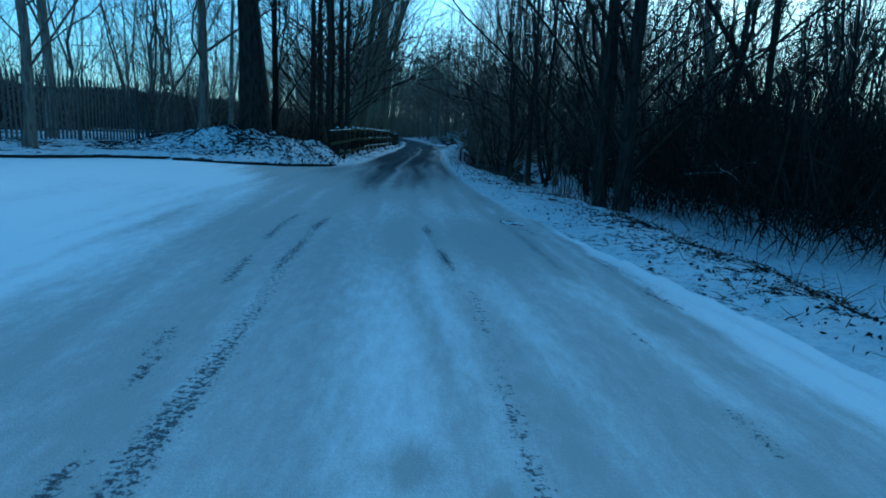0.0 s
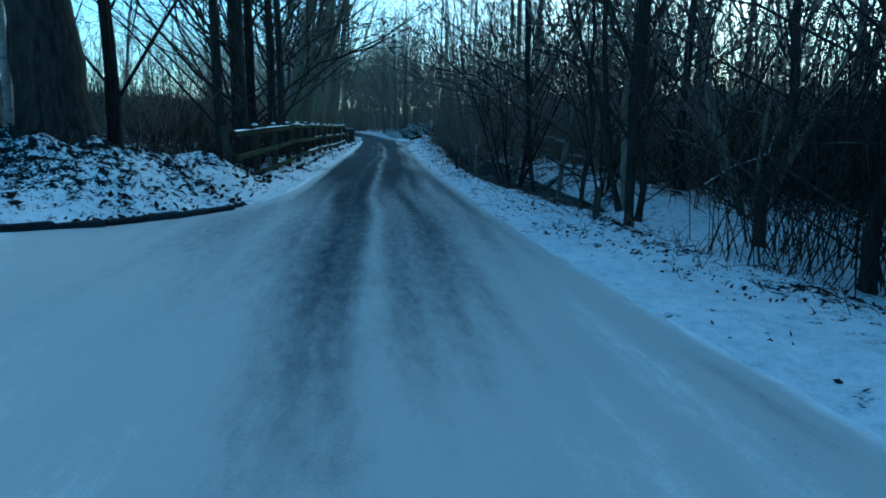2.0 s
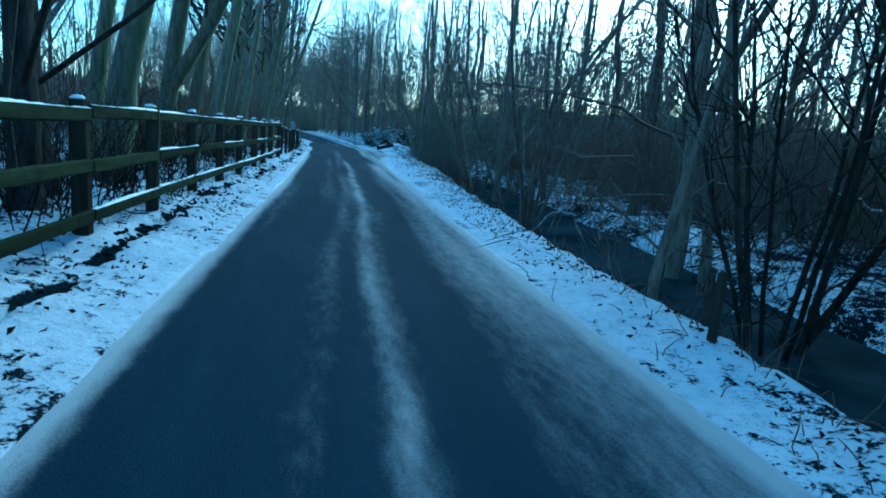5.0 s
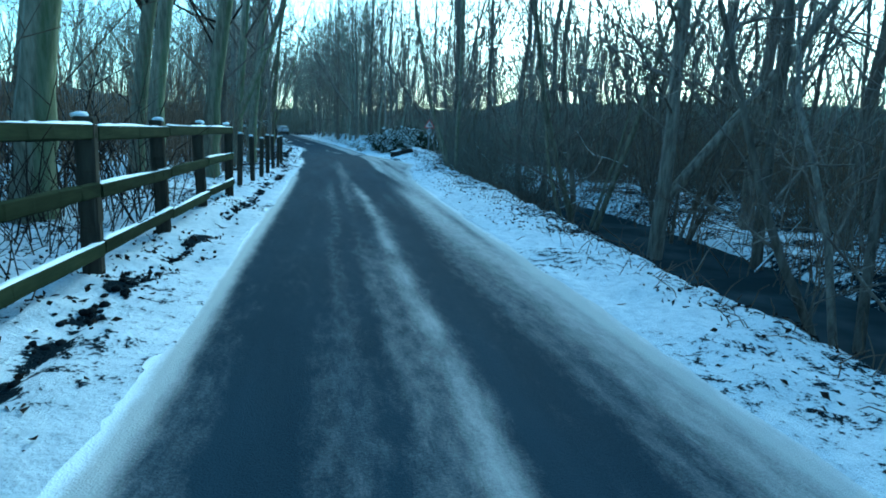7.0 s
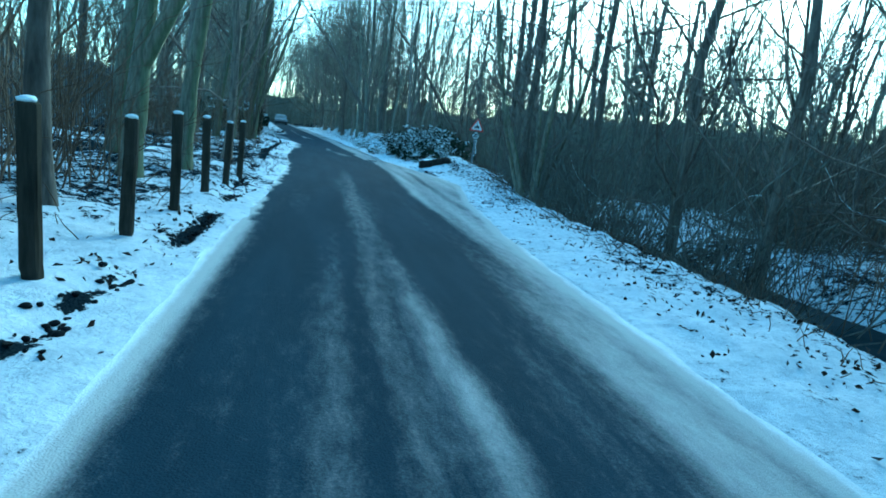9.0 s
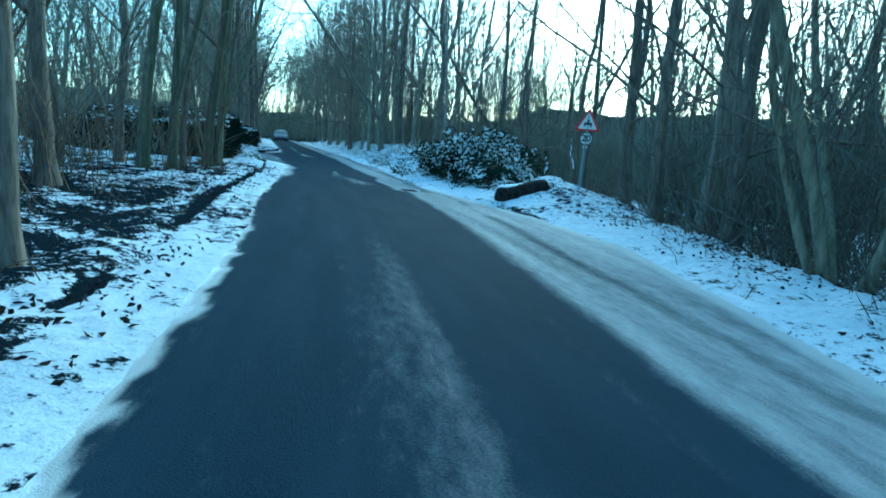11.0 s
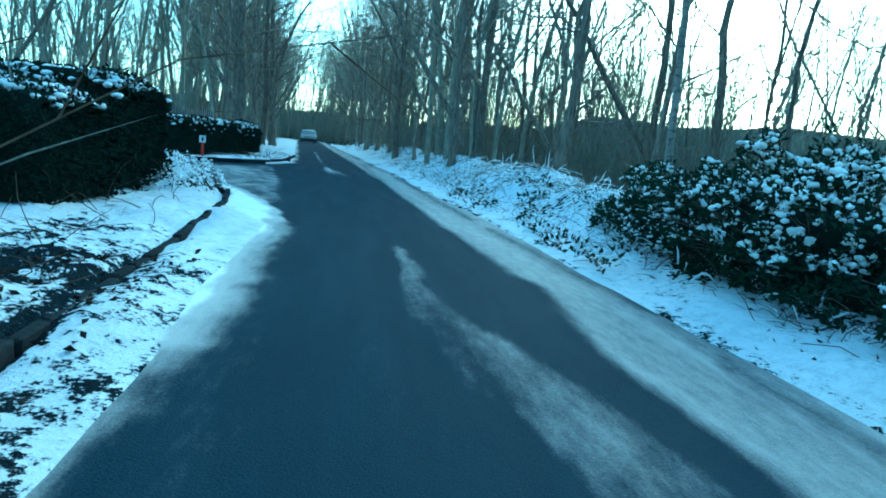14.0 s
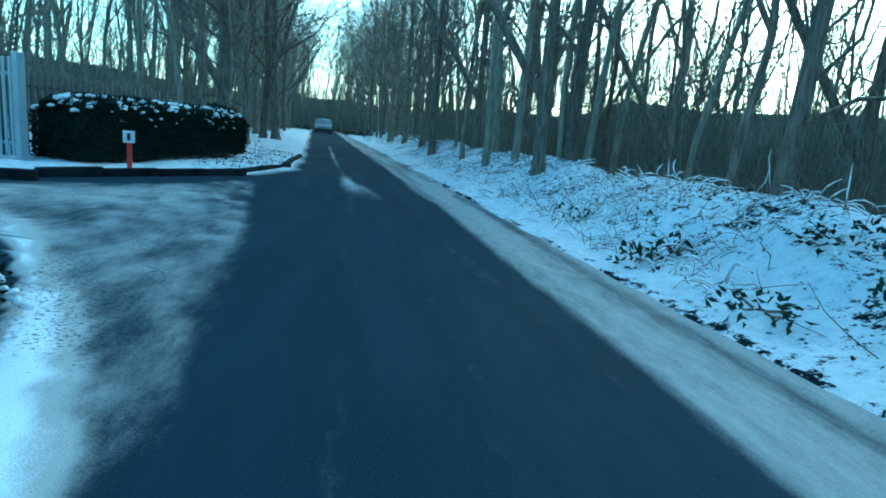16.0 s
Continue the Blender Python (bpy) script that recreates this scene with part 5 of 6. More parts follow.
def road_sign():
    x, y = 4.85, 63.2
    g = ground_at(x, y)
    ob = thing("road_sign", "red-bordered warning triangle above a 20 roundel on a grey post", "road sign", "", pose(x, y, g, 0, 1.5, -14))
    s = Soup()
    s.tube([(0, 0.03, -0.3), (0, 0.03, 0.9), (0, 0.03, 1.88 - g)], [0.036, 0.036, 0.036], 12)
    part("post", s.mesh("post", GREYPOST), ob)
    base = 1.95 - g - 0.46
    tri = part("triangle_plate", prism("triangle_plate", round_tri(0.54, 0.022, base), 0.004, REDPAINT), ob, "red-edged triangular plate")
    part("white_field", prism("white_field", round_tri(0.40, 0.012, base + 0.042), 0.003, WHITEPAINT), tri, "", pose(0, -0.0035, 0))
    s = Soup()
    s.box((-0.085, -0.007, base + 0.125), (0.085, -0.0045, base + 0.175))
    s.box((-0.075, -0.007, base + 0.075), (-0.05, -0.0045, base + 0.125))
    s.box((0.05, -0.007, base + 0.075), (0.075, -0.0045, base + 0.125))
    s.box((-0.02, -0.007, base + 0.175), (0.025, -0.0045, base + 0.235))
    part("black_mark", s.mesh("black_mark", BLACKPAINT, False), tri, "plain black mark")
    c = base - 0.155
    ring = part("roundel", prism("roundel", disc(0.135, 28, c), 0.004, BLACKPAINT), ob, "round white plate with a dark rim")
    part("white_field", prism("white_field", disc(0.118, 28, c), 0.003, WHITEPAINT), ring, "", pose(0, -0.0035, 0))
    part("number", letters("number", "20", 0.19, BLACKPAINT, (0, -0.006, c)), ring, "black figures 20")
    part("small_plate", prism("small_plate", [(-0.045, c - 0.2), (0.045, c - 0.2), (0.045, c - 0.145), (-0.045, c - 0.145)], 0.004, WHITEPAINT), ob, "small white plate")


road_sign()


# ---- evergreen heap, hedges, low bushes ----
def leafy(name, label, category, centre, radii, n, seed, leaf=0.11, snow=0.5, per=6, lumpy=0.35, mat=None, snow_size=0.075, solid=True, sink=0.0):
    """A dense evergreen bush: twigs, leaf rosettes over an uneven dome, and snow lying on the upper ones."""
    rg = np.random.default_rng(seed)
    ob = thing(name, label, category, "", pose(centre[0], centre[1], ground_at(centre[0], centre[1]) - sink))
    a, t = rg.uniform(0, 2 * np.pi, n), np.arccos(rg.uniform(-0.3, 1, n))
    d = np.stack([np.sin(t) * np.cos(a), np.sin(t) * np.sin(a), np.cos(t)], -1)
    k = 1 + lumpy * (vnoise(a * 1.3 + 7, t * 2 + seed, 0.55, seed) - 0.5) * 2
    k = k * np.where(rg.uniform(size=n) < 0.3, rg.uniform(0.72, 0.95, n), 1)
    p = d * np.array(radii) * k[:, None]
    twigs, leaves, caps = Soup(), Soup(), Soup()
    for i in range(0, n, 5):
        q = p[i] * np.array([0.25, 0.25, 0.0])
        twigs.tube([q, p[i] * 0.6 + rg.normal(0, 0.05, 3), p[i]], [0.014, 0.009, 0.004], 3)
    rep = np.repeat(np.arange(n), per)
    dirs = d[rep] * 0.55 + rg.normal(0, 0.6, (len(rep), 3)) + np.array([0, 0, 0.05])
    leaves.leaves(p[rep] + rg.normal(0, leaf * 0.35, (len(rep), 3)), dirs, leaf * rg.uniform(0.7, 1.3, len(rep)), leaf * 0.45 * rg.uniform(0.8, 1.2, len(rep)), rg)
    patchy = 0.65 * vnoise(p[:, 0] + 0.8 * p[:, 2], p[:, 1] + 0.5 * p[:, 2], 0.55, seed + 3) + 0.35 * vnoise(p[:, 0] + 0.3 * p[:, 2], p[:, 1] - 0.9 * p[:, 2], 0.2, seed + 4)
    for i in range(n):
        if d[i, 2] > -0.05 and patchy[i] + 0.07 * rg.uniform(-1, 1) > 1 - snow * (0.55 + 0.5 * max(0, d[i, 2])):
            run = np.cross(d[i], rg.normal(0, 1, 3))
            run /= np.linalg.norm(run)
            c = p[i] + np.array([0, 0, 0.03])
            big = 1.7 if rg.uniform() < 0.1 else 1.0
            for _ in range(rg.integers(2, 6)):
                r = snow_size * rg.uniform(0.22, 0.75) * big
                caps.lump(c, (r * rg.uniform(0.8, 1.4), r * rg.uniform(0.8, 1.4), r * rg.uniform(0.55, 0.95)), rg, 5, 3)
                c = c + run * r * 1.2 + rg.normal(0, 0.02, 3)
    # added solid filler whose dark colour stands for shade inside the bush
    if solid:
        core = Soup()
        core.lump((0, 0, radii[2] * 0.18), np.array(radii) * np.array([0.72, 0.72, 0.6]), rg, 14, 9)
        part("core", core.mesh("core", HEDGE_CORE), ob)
    tagged(part("twig_frame", twigs.mesh("twig_frame", TWIG), ob), kind="stuff")
    tagged(part("leaves", leaves.mesh("leaves", mat or LAUREL, False), ob), kind="stuff")
    if caps.n:
        tagged(part("snow", caps.mesh("snow", SNOW), ob, "clumps of fresh white snow"), kind="stuff")
    return ob


leafy("evergreen_bush", "dark evergreen bush heaped with clumps of snow", "bush", (4.1, 69.4), (1.4, 2.1, 0.98), 2100, 3, 0.085, 0.74, 8, 0.45, snow_size=0.046)
leafy("evergreen_bush", "low dark evergreen bush under the birch with snow clumps", "bush", (3.75, 71.6), (0.85, 1.4, 0.78), 1100, 8, 0.085, 0.6, 7, 0.5, snow_size=0.036)
leafy("evergreen_bush", "dark evergreen bush with little snow behind the heap", "bush", (5.4, 70.6), (1.2, 1.7, 1.3), 900, 4, 0.09, 0.4, 7, snow_size=0.05)
leafy("evergreen_bush", "low snow-laden evergreen bush at the verge", "bush", (3.95, 66.3), (0.9, 1.8, 0.58), 1000, 5, 0.075, 0.64, 7, 0.45, snow_size=0.042)
for bx, by, br, bs in ((2.75, 75.0, 0.3, 31), (2.3, 77.6, 0.22, 32), (3.1, 76.2, 0.3, 33), (2.1, 80.2, 0.25, 34), (3.2, 73.3, 0.35, 35), (2.45, 73.9, 0.2, 36), (2.05, 70.3, 0.3, 37), (2.15, 71.6, 0.28, 38), (2.2, 72.7, 0.32, 39), (1.95, 75.6, 0.25, 40), (1.75, 77.4, 0.22, 41)):
    leafy("bramble", "small leafy bramble growing out of the snowy bank", "bramble", (bx, by), (br, br * 1.3, 0.14), 26, bs, 0.1, 0.45, 2, 0.5, LAUREL, 0.035, False)
leafy("ground_ivy", "low ivy mound almost buried in snow by the kerb", "bush", (-3.95, 74.1), (1.17, 1.62, 0.46), 1700, 7, 0.05, 1.0, 2, 0.06, HEDGE, 0.03, False, 0.43)


def tangle(label, spots, seed):
    """Arching bramble stems with snow lying along them."""
    rg = np.random.default_rng(seed)
    ob = thing("bramble_tangle", label, "bramble", "", pose(0, 0, 0))
    st, sn = Soup(), Soup()
    for x, y in spots:
        h = rg.uniform(0.15, 0.6)
        q = limb_path(rg, (x, y, ground_at(x, y) - 0.03), (rg.normal(0, 0.9), rg.normal(0, 0.9), 1), h, 5, 0.2, -0.28)
        st.tube(q, np.linspace(0.005, 0.002, 6), 3)
        if rg.uniform() < 0.35:
            sn.tube(q[1:] + np.array([0, 0, 0.009]), np.array([0.004, 0.009, 0.011, 0.008, 0.003]) * rg.uniform(0.6, 1.3), 4)
    tagged(part("stem_tangle", st.mesh("stem_tangle", TWIG), ob), kind="stuff")
    tagged(part("snow", sn.mesh("snow", SNOW), ob, "thin snow along the stems"), kind="stuff")


rng = np.random.default_rng(44)
spots = [(float(road_right(y)) + 0.75 + rng.uniform(0, 0.9), y) for y in rng.uniform(63.5, 71.5, 420)]
tangle("arching bramble stems dusted with snow beside the evergreen bushes", spots, 45)
spots = []
while len(spots) < 1500:
    y = rng.uniform(70.5, 84)
    x = float(road_right(y)) + rng.uniform(0.35, 3.4)
    if vnoise(np.array([x]), np.array([y]), 0.9, 51)[0] > rng.uniform(0.3, 0.8):
        spots.append((x, y))
tangle("thin bramble and dead bracken stems lying over the snowy bank", spots, 46)


def hedge(label, corners, h, seed, snow=0.75):
    """A clipped hedge along a line, with leaf tufts on its faces and snow on its top."""
    rg = np.random.default_rng(seed)
    a, b = Vector((*corners[0], 0)), Vector((*corners[1], 0))
    d = b - a
    L, W = d.length, corners[2]
    g = ground_at(*corners[0])
    ob = thing("hedge", label, "hedge", "clipped hedges", Matrix.Translation((a.x, a.y, g)) @ d.to_track_quat("Y", "Z").to_matrix().to_4x4())
    ys, us = np.linspace(0.05, L - 0.05, max(8, int(L / 0.22))), np.linspace(0, 1, 20)
    prof = np.interp(us, [0, 0.36, 0.42, 0.58, 0.64, 1], [-0.5, -0.5, -0.42, 0.42, 0.5, 0.5]) * W * 0.84
    hz = np.interp(us, [0, 0.36, 0.42, 0.58, 0.64, 1], [0.02, 0.9, 0.97, 0.97, 0.9, 0.02]) * h
    Y, X = np.meshgrid(ys, prof, indexing="ij")
    Z = np.repeat(hz[None], len(ys), 0) * (1 - 0.13 * np.clip(1 - np.minimum(Y, L - Y) / 0.45, 0, 1) ** 2)
    wob = vnoise(Y * 1.0 + X, Z + X * 0.5, 0.4, seed) - 0.5
    # added filler body and ends, coloured dark as the hedge's inner shade
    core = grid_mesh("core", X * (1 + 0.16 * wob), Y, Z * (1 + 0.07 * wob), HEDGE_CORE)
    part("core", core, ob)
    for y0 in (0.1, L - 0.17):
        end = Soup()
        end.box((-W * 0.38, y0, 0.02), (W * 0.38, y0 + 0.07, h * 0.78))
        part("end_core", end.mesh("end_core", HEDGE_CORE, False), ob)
    n = int((2 * L * h + L * W + 2 * W * h) * 760)
    f = rg.uniform(0, 2 * L * h + L * W + 2 * W * h, n)
    y, z, x = rg.uniform(0, L, n), rg.uniform(0.03, h, n), rg.uniform(-W / 2, W / 2, n)
    side, top = f < 2 * L * h, (f >= 2 * L * h) & (f < 2 * L * h + L * W)
    sgn = np.where(rg.uniform(size=n) < 0.5, -1.0, 1.0)
    px, py, pz = np.where(side, sgn * W / 2, x), np.where(side | top, y, np.where(sgn > 0, L, 0)), np.where(top, h, z)
    nx, ny, nz = np.where(side, sgn, 0), np.where(side | top, 0, sgn), np.where(top, 1.0, 0)
    inward = rg.uniform(-0.02, 0.09, n) + 0.08 * (vnoise(py + px, pz, 0.5, seed + 1) - 0.5)
    p = np.stack([px - nx * inward, py - ny * inward, pz - nz * inward], -1)
    near_end = np.clip(1 - np.minimum(p[:, 1], L - p[:, 1]) / 0.45, 0, 1) ** 2
    p[:, 2] -= (0.16 * (np.abs(p[:, 0]) / (W / 2)) ** 4 + 0.17 * near_end + 0.1 * (vnoise(p[:, 0] + 5, p[:, 1], 0.6, seed + 2) - 0.5)) * (p[:, 2] / h) ** 2
    lv = Soup()
    lv.leaves(p, np.stack([nx, ny, nz], -1) * 0.7 + rg.normal(0, 0.6, (n, 3)), rg.uniform(0.05, 0.10, n), rg.uniform(0.025, 0.045, n), rg)
    tagged(part("leaves", lv.mesh("leaves", HEDGE, False), ob), kind="stuff")
    caps = Soup()
    for _ in range(int(L * W * 150)):
        cy, cx = rg.uniform(0, L), rg.uniform(-W / 2, W / 2)
        if vnoise(np.array([cx + seed]), np.array([cy]), 0.7, seed)[0] + rg.uniform(-0.2, 0.2) > 1 - snow:
            r = rg.uniform(0.02, 0.07)
            caps.lump((cx, cy, h - 0.16 * (abs(cx) / (W / 2)) ** 4 - 0.17 * max(0.0, 1 - min(cy, L - cy) / 0.45) ** 2 + rg.uniform(-0.03, 0.02)), (r, r * rg.uniform(0.8, 1.4), r * 0.55), rg, 7, 4)
    for _ in range(int(L * 8)):
        r = rg.uniform(0.02, 0.05)
        caps.lump((rg.choice([-1, 1]) * W / 2, rg.uniform(0.5, L - 0.5), h * rg.uniform(0.55, 0.88)), (r, r, r * 0.6), rg, 5, 3)
    tagged(part("snow", caps.mesh("snow", SNOW), ob, "broken white snow along the top"), kind="stuff")


hedge("tall clipped dark evergreen hedge topped with snow", [(-3.4, 72.73), (-8.2, 73.8), 1.2], 1.45, 11)
hedge("clipped dark evergreen hedge block beside the shrubs", [(-3.45, 71.0), (-8.0, 71.6), 1.5], 1.2, 12, 0.5)
hedge("long clipped dark hedge behind the side road", [(-5.9, 81.5), (-4.4, 86.6), 0.8], 1.02, 13, 0.55)


# ---- gate, bollard ----
def gate():
    ob = thing("palisade_gate", "tall pale galvanised palisade gate standing by the side road", "gate", "", pose(-6.1, 81.0, ground_at(-6.1, 81.0), 0, 0, 62))
    H = 1.5
    pale = bevel_box("pale", (0.065, 0.018, H - 0.1), GALV, 0.005, (0, 0, 0.5))
    for i in range(13):
        part("pale", pale, ob, m=pose(-0.02, 0.16 + 0.14 * i, 0.08, 0, 0, 90))
    for z in (0.25, 1.25):
        part("rail", bevel_box("rail", (0.05, 1.95, 0.05), GALV, 0.006, (0, 0.5, 0)), ob, m=pose(0.04, 0.06, z))
    part("gatepost", bevel_box("gatepost", (0.12, 0.12, H + 0.35), GALV, 0.008, (0, 0, 0.5)), ob, m=pose(0, 0, -0.3))


gate()


def side_fence():
    a, b = Vector((-6.3, 81.15)), Vector((-5.3, 86.0))
    d = b - a
    ob = thing("palisade_fence", "dark palisade fence behind the hedge", "fence", "", pose(a.x - 0.25, a.y + 0.1, ground_at(a.x, a.y), 0, 0, math.degrees(math.atan2(-d.x, d.y))))
    low = pale_mesh(1.35)
    for i in range(32):
        part("pale", low, ob, m=pose(0, 0.1 + 0.15 * i, 0))
    for z in (0.25, 1.1):
        part("rail", bevel_box("rail", (0.05, 4.9, 0.05), DARKSTEEL, 0.006, (0, 0.5, 0)), ob, m=pose(-0.04, 0, z))


side_fence()


def bollard():
    x, y = -4.85, 81.6
    ob = thing("marker_post", "short red marker post with a white plate in the snow", "marker post", "", pose(x, y, ground_at(x, y), 0, 0, 12))
    part("shaft", bevel_box("shaft", (0.07, 0.05, 0.75), REDPAINT, 0.008, (0, 0, 0.5)), ob, m=pose(0, 0, -0.25))
    plate = part("plate", bevel_box("plate", (0.17, 0.025, 0.19), WHITEPAINT, 0.006, (0, 0, 0.5)), ob, "white plate", pose(0, -0.03, 0.48))
    part("dark_mark", bevel_box("dark_mark", (0.05, 0.006, 0.11), BLACKPAINT, 0.001, (0, 0, 0.5)), plate, "dark mark", pose(0, -0.016, 0.04))


bollard()


# ---- fallen log ----
def log():
    x, y = 3.46, 62.8
    ob = thing("fallen_log", "thick dark fallen log with snow lying along it", "log", "", pose(x, y, ground_at(x, y) + 0.0, 0, -9, 6))
    rg = np.random.default_rng(9)
    s = Soup()
    px = np.concatenate([[-0.6, -0.585], np.linspace(-0.52, 0.5, 8), [0.555, 0.57]])
    s.tube(np.stack([px, 0.05 * np.sin(px * 3), 0.04 * np.sin(px * 4) - 0.05 * px], -1), np.concatenate([[0.02, 0.15], 0.19 + rg.uniform(-0.02, 0.02, 8), [0.13, 0.02]]), 10)
    part("wood", s.mesh("wood", DARKBARK), ob)
    u, a = np.linspace(-0.55, 0.53, 30), np.linspace(0, np.pi, 9)
    wide = np.interp(u, [-0.55, -0.42, 0.4, 0.53], [0.02, 0.1, 0.12, 0.02]) * (1 + rg.uniform(-0.12, 0.12, 30))
    high = np.interp(u, [-0.55, -0.42, 0.4, 0.53], [0.01, 0.04, 0.055, 0.01]) * (1 + rg.uniform(-0.25, 0.25, 30))
    U, A = np.meshgrid(u, a, indexing="ij")
    snow = grid_mesh("snow", U, 0.05 + wide[:, None] * np.cos(A), 0.15 - 0.05 * U + high[:, None] * np.sin(A), SNOW)
    part("snow", snow, ob, "white snow lying on top")


log()


# ---- dead pale branch, fallen branches ----
def fallen_branch(x, y, z, d, length, seed, r=0.03, snow=True):
    rg = np.random.default_rng(seed)
    ob = thing("fallen_branch", "dead broken branch with snow along it", "branch", "fallen branches", pose(x, y, z))
    s, c = Soup(), Soup()
    pts = limb_path(rg, (0, 0, 0), d, length, 9, 0.2, -0.02)
    s.tube(pts, np.linspace(r, 0.006, 10), 6)
    part("bough", s.mesh("bough", TWIG), ob)
    if snow:
        c.tube(pts + np.array([0, 0, r * 0.75]), np.linspace(r * 0.7, 0.004, 10), 6)
        part("snow_line", c.mesh("snow_line", SNOW), ob, "line of white snow")
    for k in range(6):
        p, t = along(pts, 0.25 + 0.12 * k)
        q = limb_path(rg, p, aside(rg, t, rg.uniform(0.4, 0.9), rg.uniform(0, 6.3)), length * rg.uniform(0.15, 0.4), 4, 0.15, 0.02)
        w = Soup()
        w.tube(q, np.linspace(r * 0.5, 0.003, 5), 4)
        part("twig", w.mesh("twig", TWIG), ob)


rng = np.random.default_rng(15)
fallen_branch(5.6, 64.9, 0.1, (-0.35, 0.1, 1.0), 1.7, 100, 0.03)
fallen_branch(5.9, 20.3, 0.15, (2.8, 0.4, 2.2), 3.4, 104, 0.022)
fallen_branch(5.6, 15.6, 0.1, (1.0, 0.5, 0.35), 1.8, 102, 0.022)
fallen_branch(5.4, 16.2, 0.0, (0.8, -0.3, 0.7), 1.6, 103, 0.02)
for k in range(22):
    y = rng.uniform(13, 60)
    x = float(verge_outer(y)) + rng.uniform(1.6, 4.8)
    fallen_branch(x, y, ground_at(x, y) + rng.uniform(0.1, 1.3), (rng.normal(), rng.normal(), rng.uniform(-0.2, 0.7)), rng.uniform(0.9, 2.2), 200 + k, rng.uniform(0.012, 0.024))


# ---- parked car far down the lane ----
def car():
    ob = thing("car", "small silver-grey car with snow on its roof in the lane", "car", "", pose(-5.9, 132, 0.0, 0, 0, 5))
    bm = bmesh.new()
    prof = [(-1.9, 0.35), (-1.95, 0.62), (-1.8, 0.85), (-1.0, 0.98), (-0.35, 1.42), (1.2, 1.46), (1.75, 0.98), (1.95, 0.85), (1.95, 0.35)]
    rows = []
    for x, k in ((-0.84, 0.0), (-0.8, 1.0), (0.8, 1.0), (0.84, 0.0)):
        rows.append([bm.verts.new((x * (1 - 0.14 * max(0, z - 0.9)), y, z if k else 0.35 + (z - 0.35) * 0.9)) for y, z in prof])
    for a, b in zip(rows, rows[1:]):
        for i in range(len(prof) - 1):
            bm.faces.new((a[i], a[i + 1], b[i + 1], b[i]))
    for r in (rows[0], rows[-1]):
        bm.faces.new(r)
    bmesh.ops.recalc_face_normals(bm, faces=bm.faces)
    me = bpy.data.meshes.new("body")
    bm.to_mesh(me)
    bm.free()
    me.materials.append(GREYPOST)
    part("body", me, ob)
    part("bumper", bevel_box("bumper", (1.6, 0.12, 0.3), BLACKPAINT, 0.03, (0, 0, 0)), ob, "dark lower bumper", pose(0, -1.94, 0.45))
    snow = Soup()
    snow.lump((0, 0.42, 1.46), (0.6, 0.85, 0.09), np.random.default_rng(3), 12, 6)
    part("roof_snow", snow.mesh("roof_snow", SNOW), ob, "white snow on the roof")
    part("windscreen", prism("windscreen", [(-0.62, 1.0), (0.62, 1.0), (0.54, 1.38), (-0.54, 1.38)], 0.02, BLACKPAINT), ob, "dark windscreen", pose(0, -1.06, 0.06, -35))
    for x in (-0.62, 0.62):
        part("headlight", bevel_box("headlight", (0.28, 0.05, 0.14), GALV, 0.02, (0, 0, 0)), ob, m=pose(x, -1.93, 0.68))
    for x in (-0.72, 0.72):
        for y in (-1.2, 1.2):
            s = Soup()
            s.tube([(x - 0.1, y, 0.31), (x - 0.09, y, 0.31), (x + 0.09, y, 0.31), (x + 0.1, y, 0.31)], [0.2, 0.31, 0.31, 0.2], 14)
            part("wheel", s.mesh("wheel", BLACKPAINT), ob)


car()


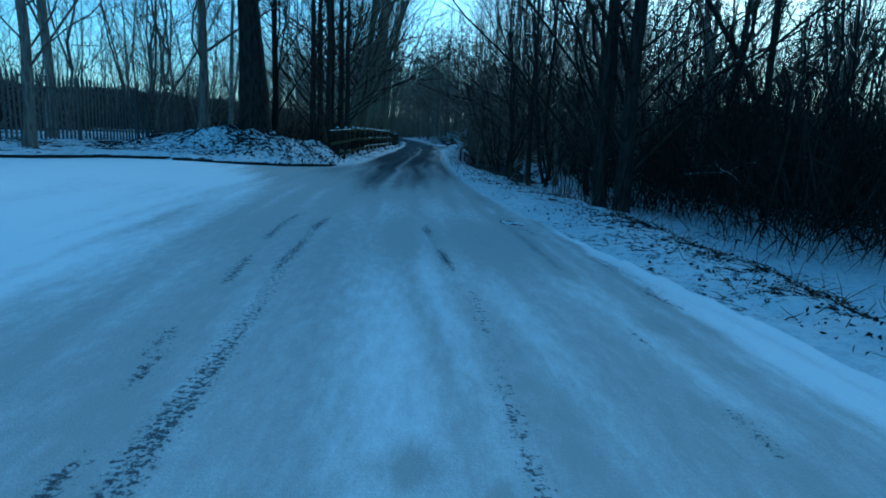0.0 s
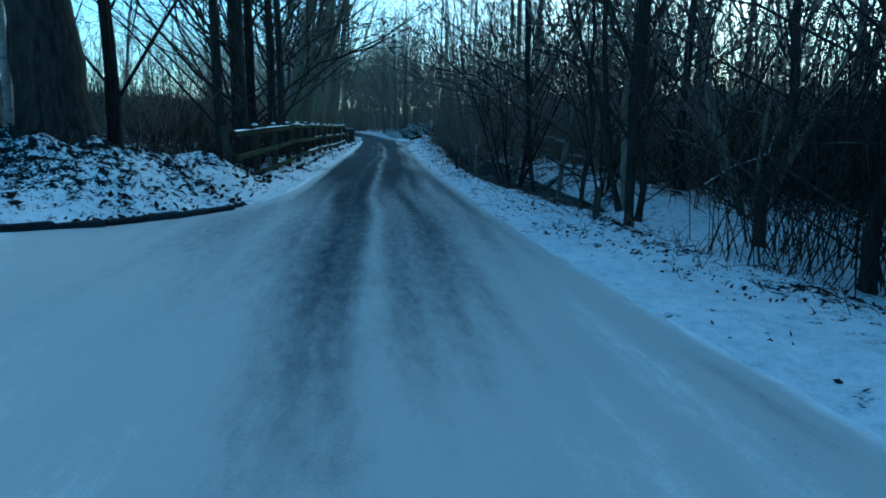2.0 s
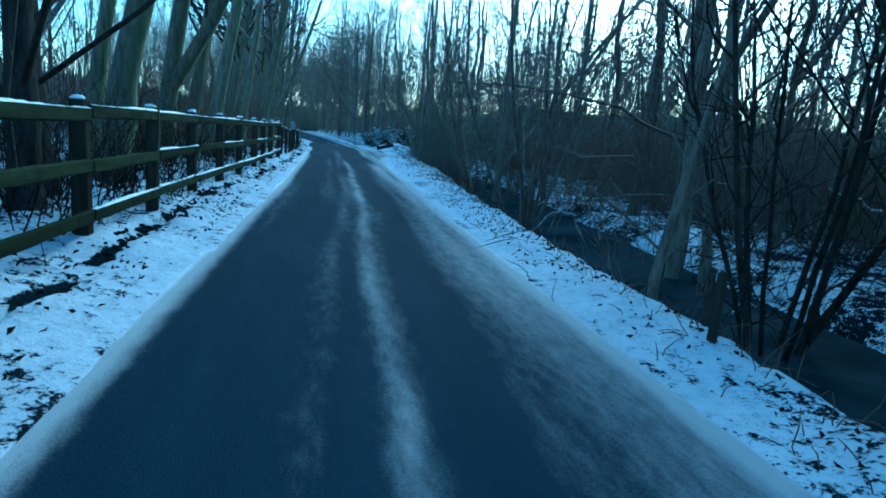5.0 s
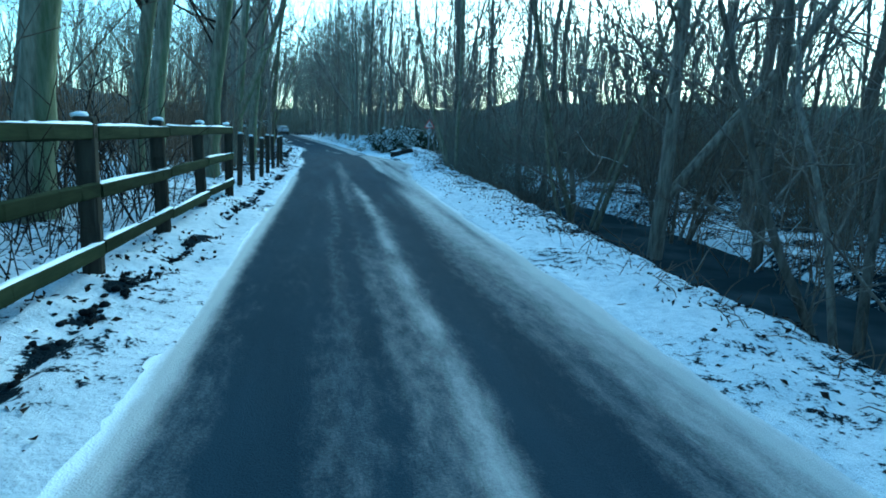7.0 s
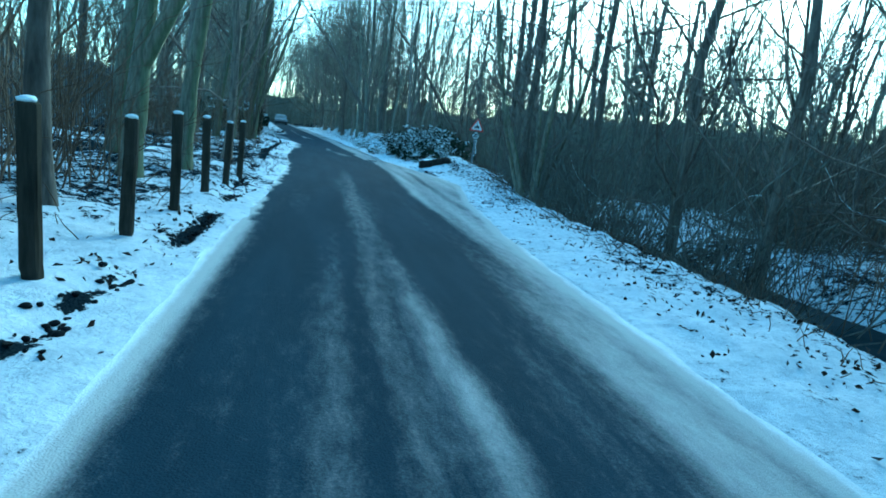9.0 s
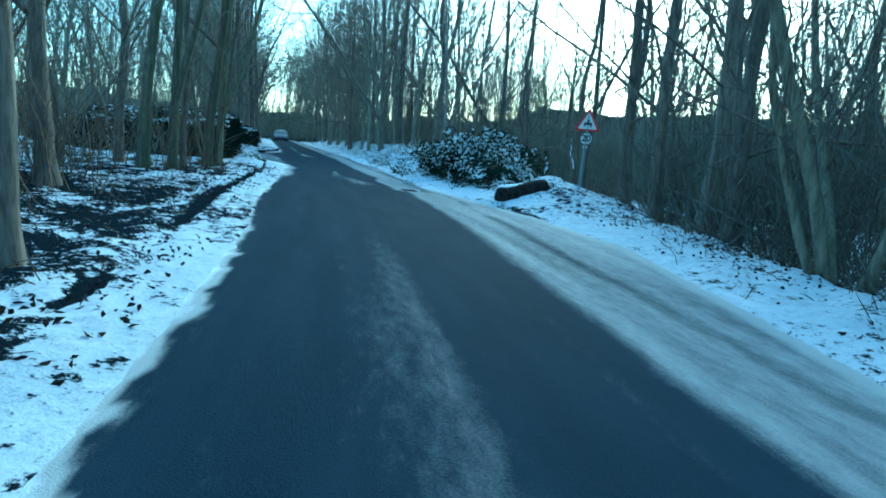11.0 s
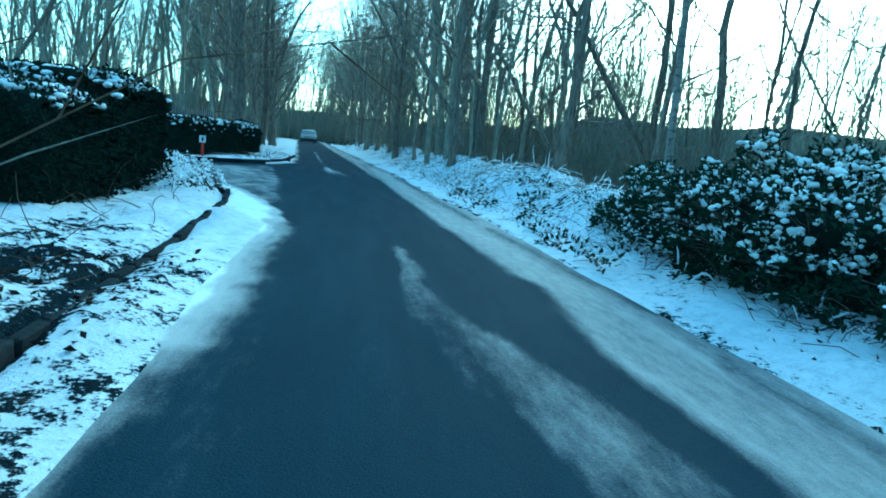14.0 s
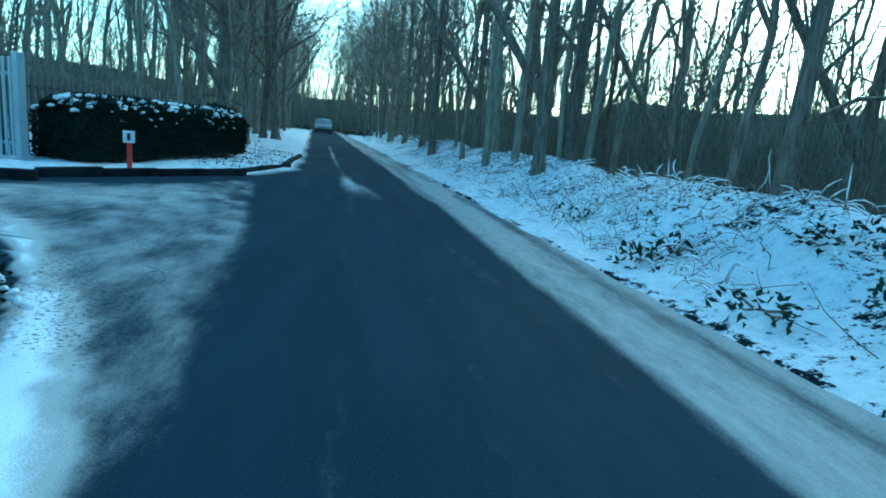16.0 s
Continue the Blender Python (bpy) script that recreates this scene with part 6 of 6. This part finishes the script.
# ---- small loose stuff: dead leaves, stalks through the snow ----
def loose():
    rg = np.random.default_rng(21)
    lv, st = Soup(), Soup()
    n = 34000
    y = rg.uniform(1, 92, n)
    left = rg.uniform(size=n) < 0.45
    xl, xr, ro = road_left(y), road_right(y), verge_outer(y)
    x = np.where(left, xl - 0.15 - np.abs(rg.normal(0, 1.3, n)), xr + 0.15 + (ro - xr + 0.4) * rg.uniform(0, 1, n) ** 0.6)
    keep = ~(left & (y < 15.6)) & ~(left & (y > 69) & (y < 82)) & (rg.uniform(size=n) < np.clip(2.2 * vnoise(x, y, 0.8, 50) - 0.5, 0.05, 1))
    x, y = x[keep], y[keep]
    p = np.stack([x, y, ground_z(x, y) + 0.004], -1)
    d = rg.normal(size=p.shape) * np.array([1, 1, 0.35]) + np.array([0, 0, 0.25])
    lv.leaves(p, d, rg.uniform(0.025, 0.07, len(p)), rg.uniform(0.016, 0.045, len(p)), rg)
    n = 1500
    x, y = rg.uniform(-6.4, -2.5, n), rg.uniform(15.5, 21.5, n)
    near = (x < road_left(y) - 0.1) & (vnoise(x, y, 0.6, 52) > 0.42)
    x, y = x[near], y[near]
    lv.leaves(np.stack([x, y, ground_z(x, y) + 0.005], -1), rg.normal(size=(len(x), 3)) * np.array([1, 1, 0.3]) + np.array([0, 0, 0.3]), rg.uniform(0.05, 0.16, len(x)), rg.uniform(0.03, 0.08, len(x)), rg)
    cl = Soup()
    for _ in range(900):
        yy = rg.uniform(22, 53)
        if vnoise(np.array([0.0]), np.array([yy]), 1.3, 13)[0] < 0.4:
            continue
        xx = float(road_left(yy)) - float(gutter(yy)) + rg.normal(0, 0.05)
        r = rg.uniform(0.008, 0.03)
        cl.lump((xx, yy, ground_at(xx, yy) + 0.2 * r), (r * rg.uniform(0.7, 1.3), r * rg.uniform(0.9, 2.0), r * rg.uniform(0.5, 0.9)), rg, 6, 4)
    thing("soil_clods", "dark wet clods of soil along the drain by the fence", "soil", data=cl.mesh("soil_clods", SOIL), kind="stuff")
    thing("fallen_leaves", "dead brown leaves lying on the snowy verges", "leaves", data=lv.mesh("fallen_leaves", LEAF, False), kind="stuff")
    for _ in range(3600):
        yy = rg.uniform(2, 92)
        right = rg.uniform() < 0.7
        if right:
            b = float(verge_outer(yy))
            xx = b + rg.normal(-0.1, 0.45) if yy < 66 else float(road_right(yy)) + rg.uniform(0.5, 3.4)
        else:
            xx = float(road_left(yy)) - rg.uniform(0.75, 2.2)
            if yy < 16.5 or 73 < yy < 83:
                continue
        h = rg.uniform(0.08, 0.42) if yy < 66 else rg.uniform(0.2, 0.7)
        lie = 0.5 if yy < 66 else 1.2
        q = limb_path(rg, (xx, yy, ground_at(xx, yy) - 0.03), (rg.normal(0, lie), rg.normal(0, lie), 1), h, 3, 0.25, -0.2)
        st.tube(q, [0.005, 0.0045, 0.004, 0.002], 3)
    thing("dead_stalks", "thin dead stalks and bramble standing through the snow", "weeds", data=st.mesh("dead_stalks", SCRUB), kind="stuff")


loose()


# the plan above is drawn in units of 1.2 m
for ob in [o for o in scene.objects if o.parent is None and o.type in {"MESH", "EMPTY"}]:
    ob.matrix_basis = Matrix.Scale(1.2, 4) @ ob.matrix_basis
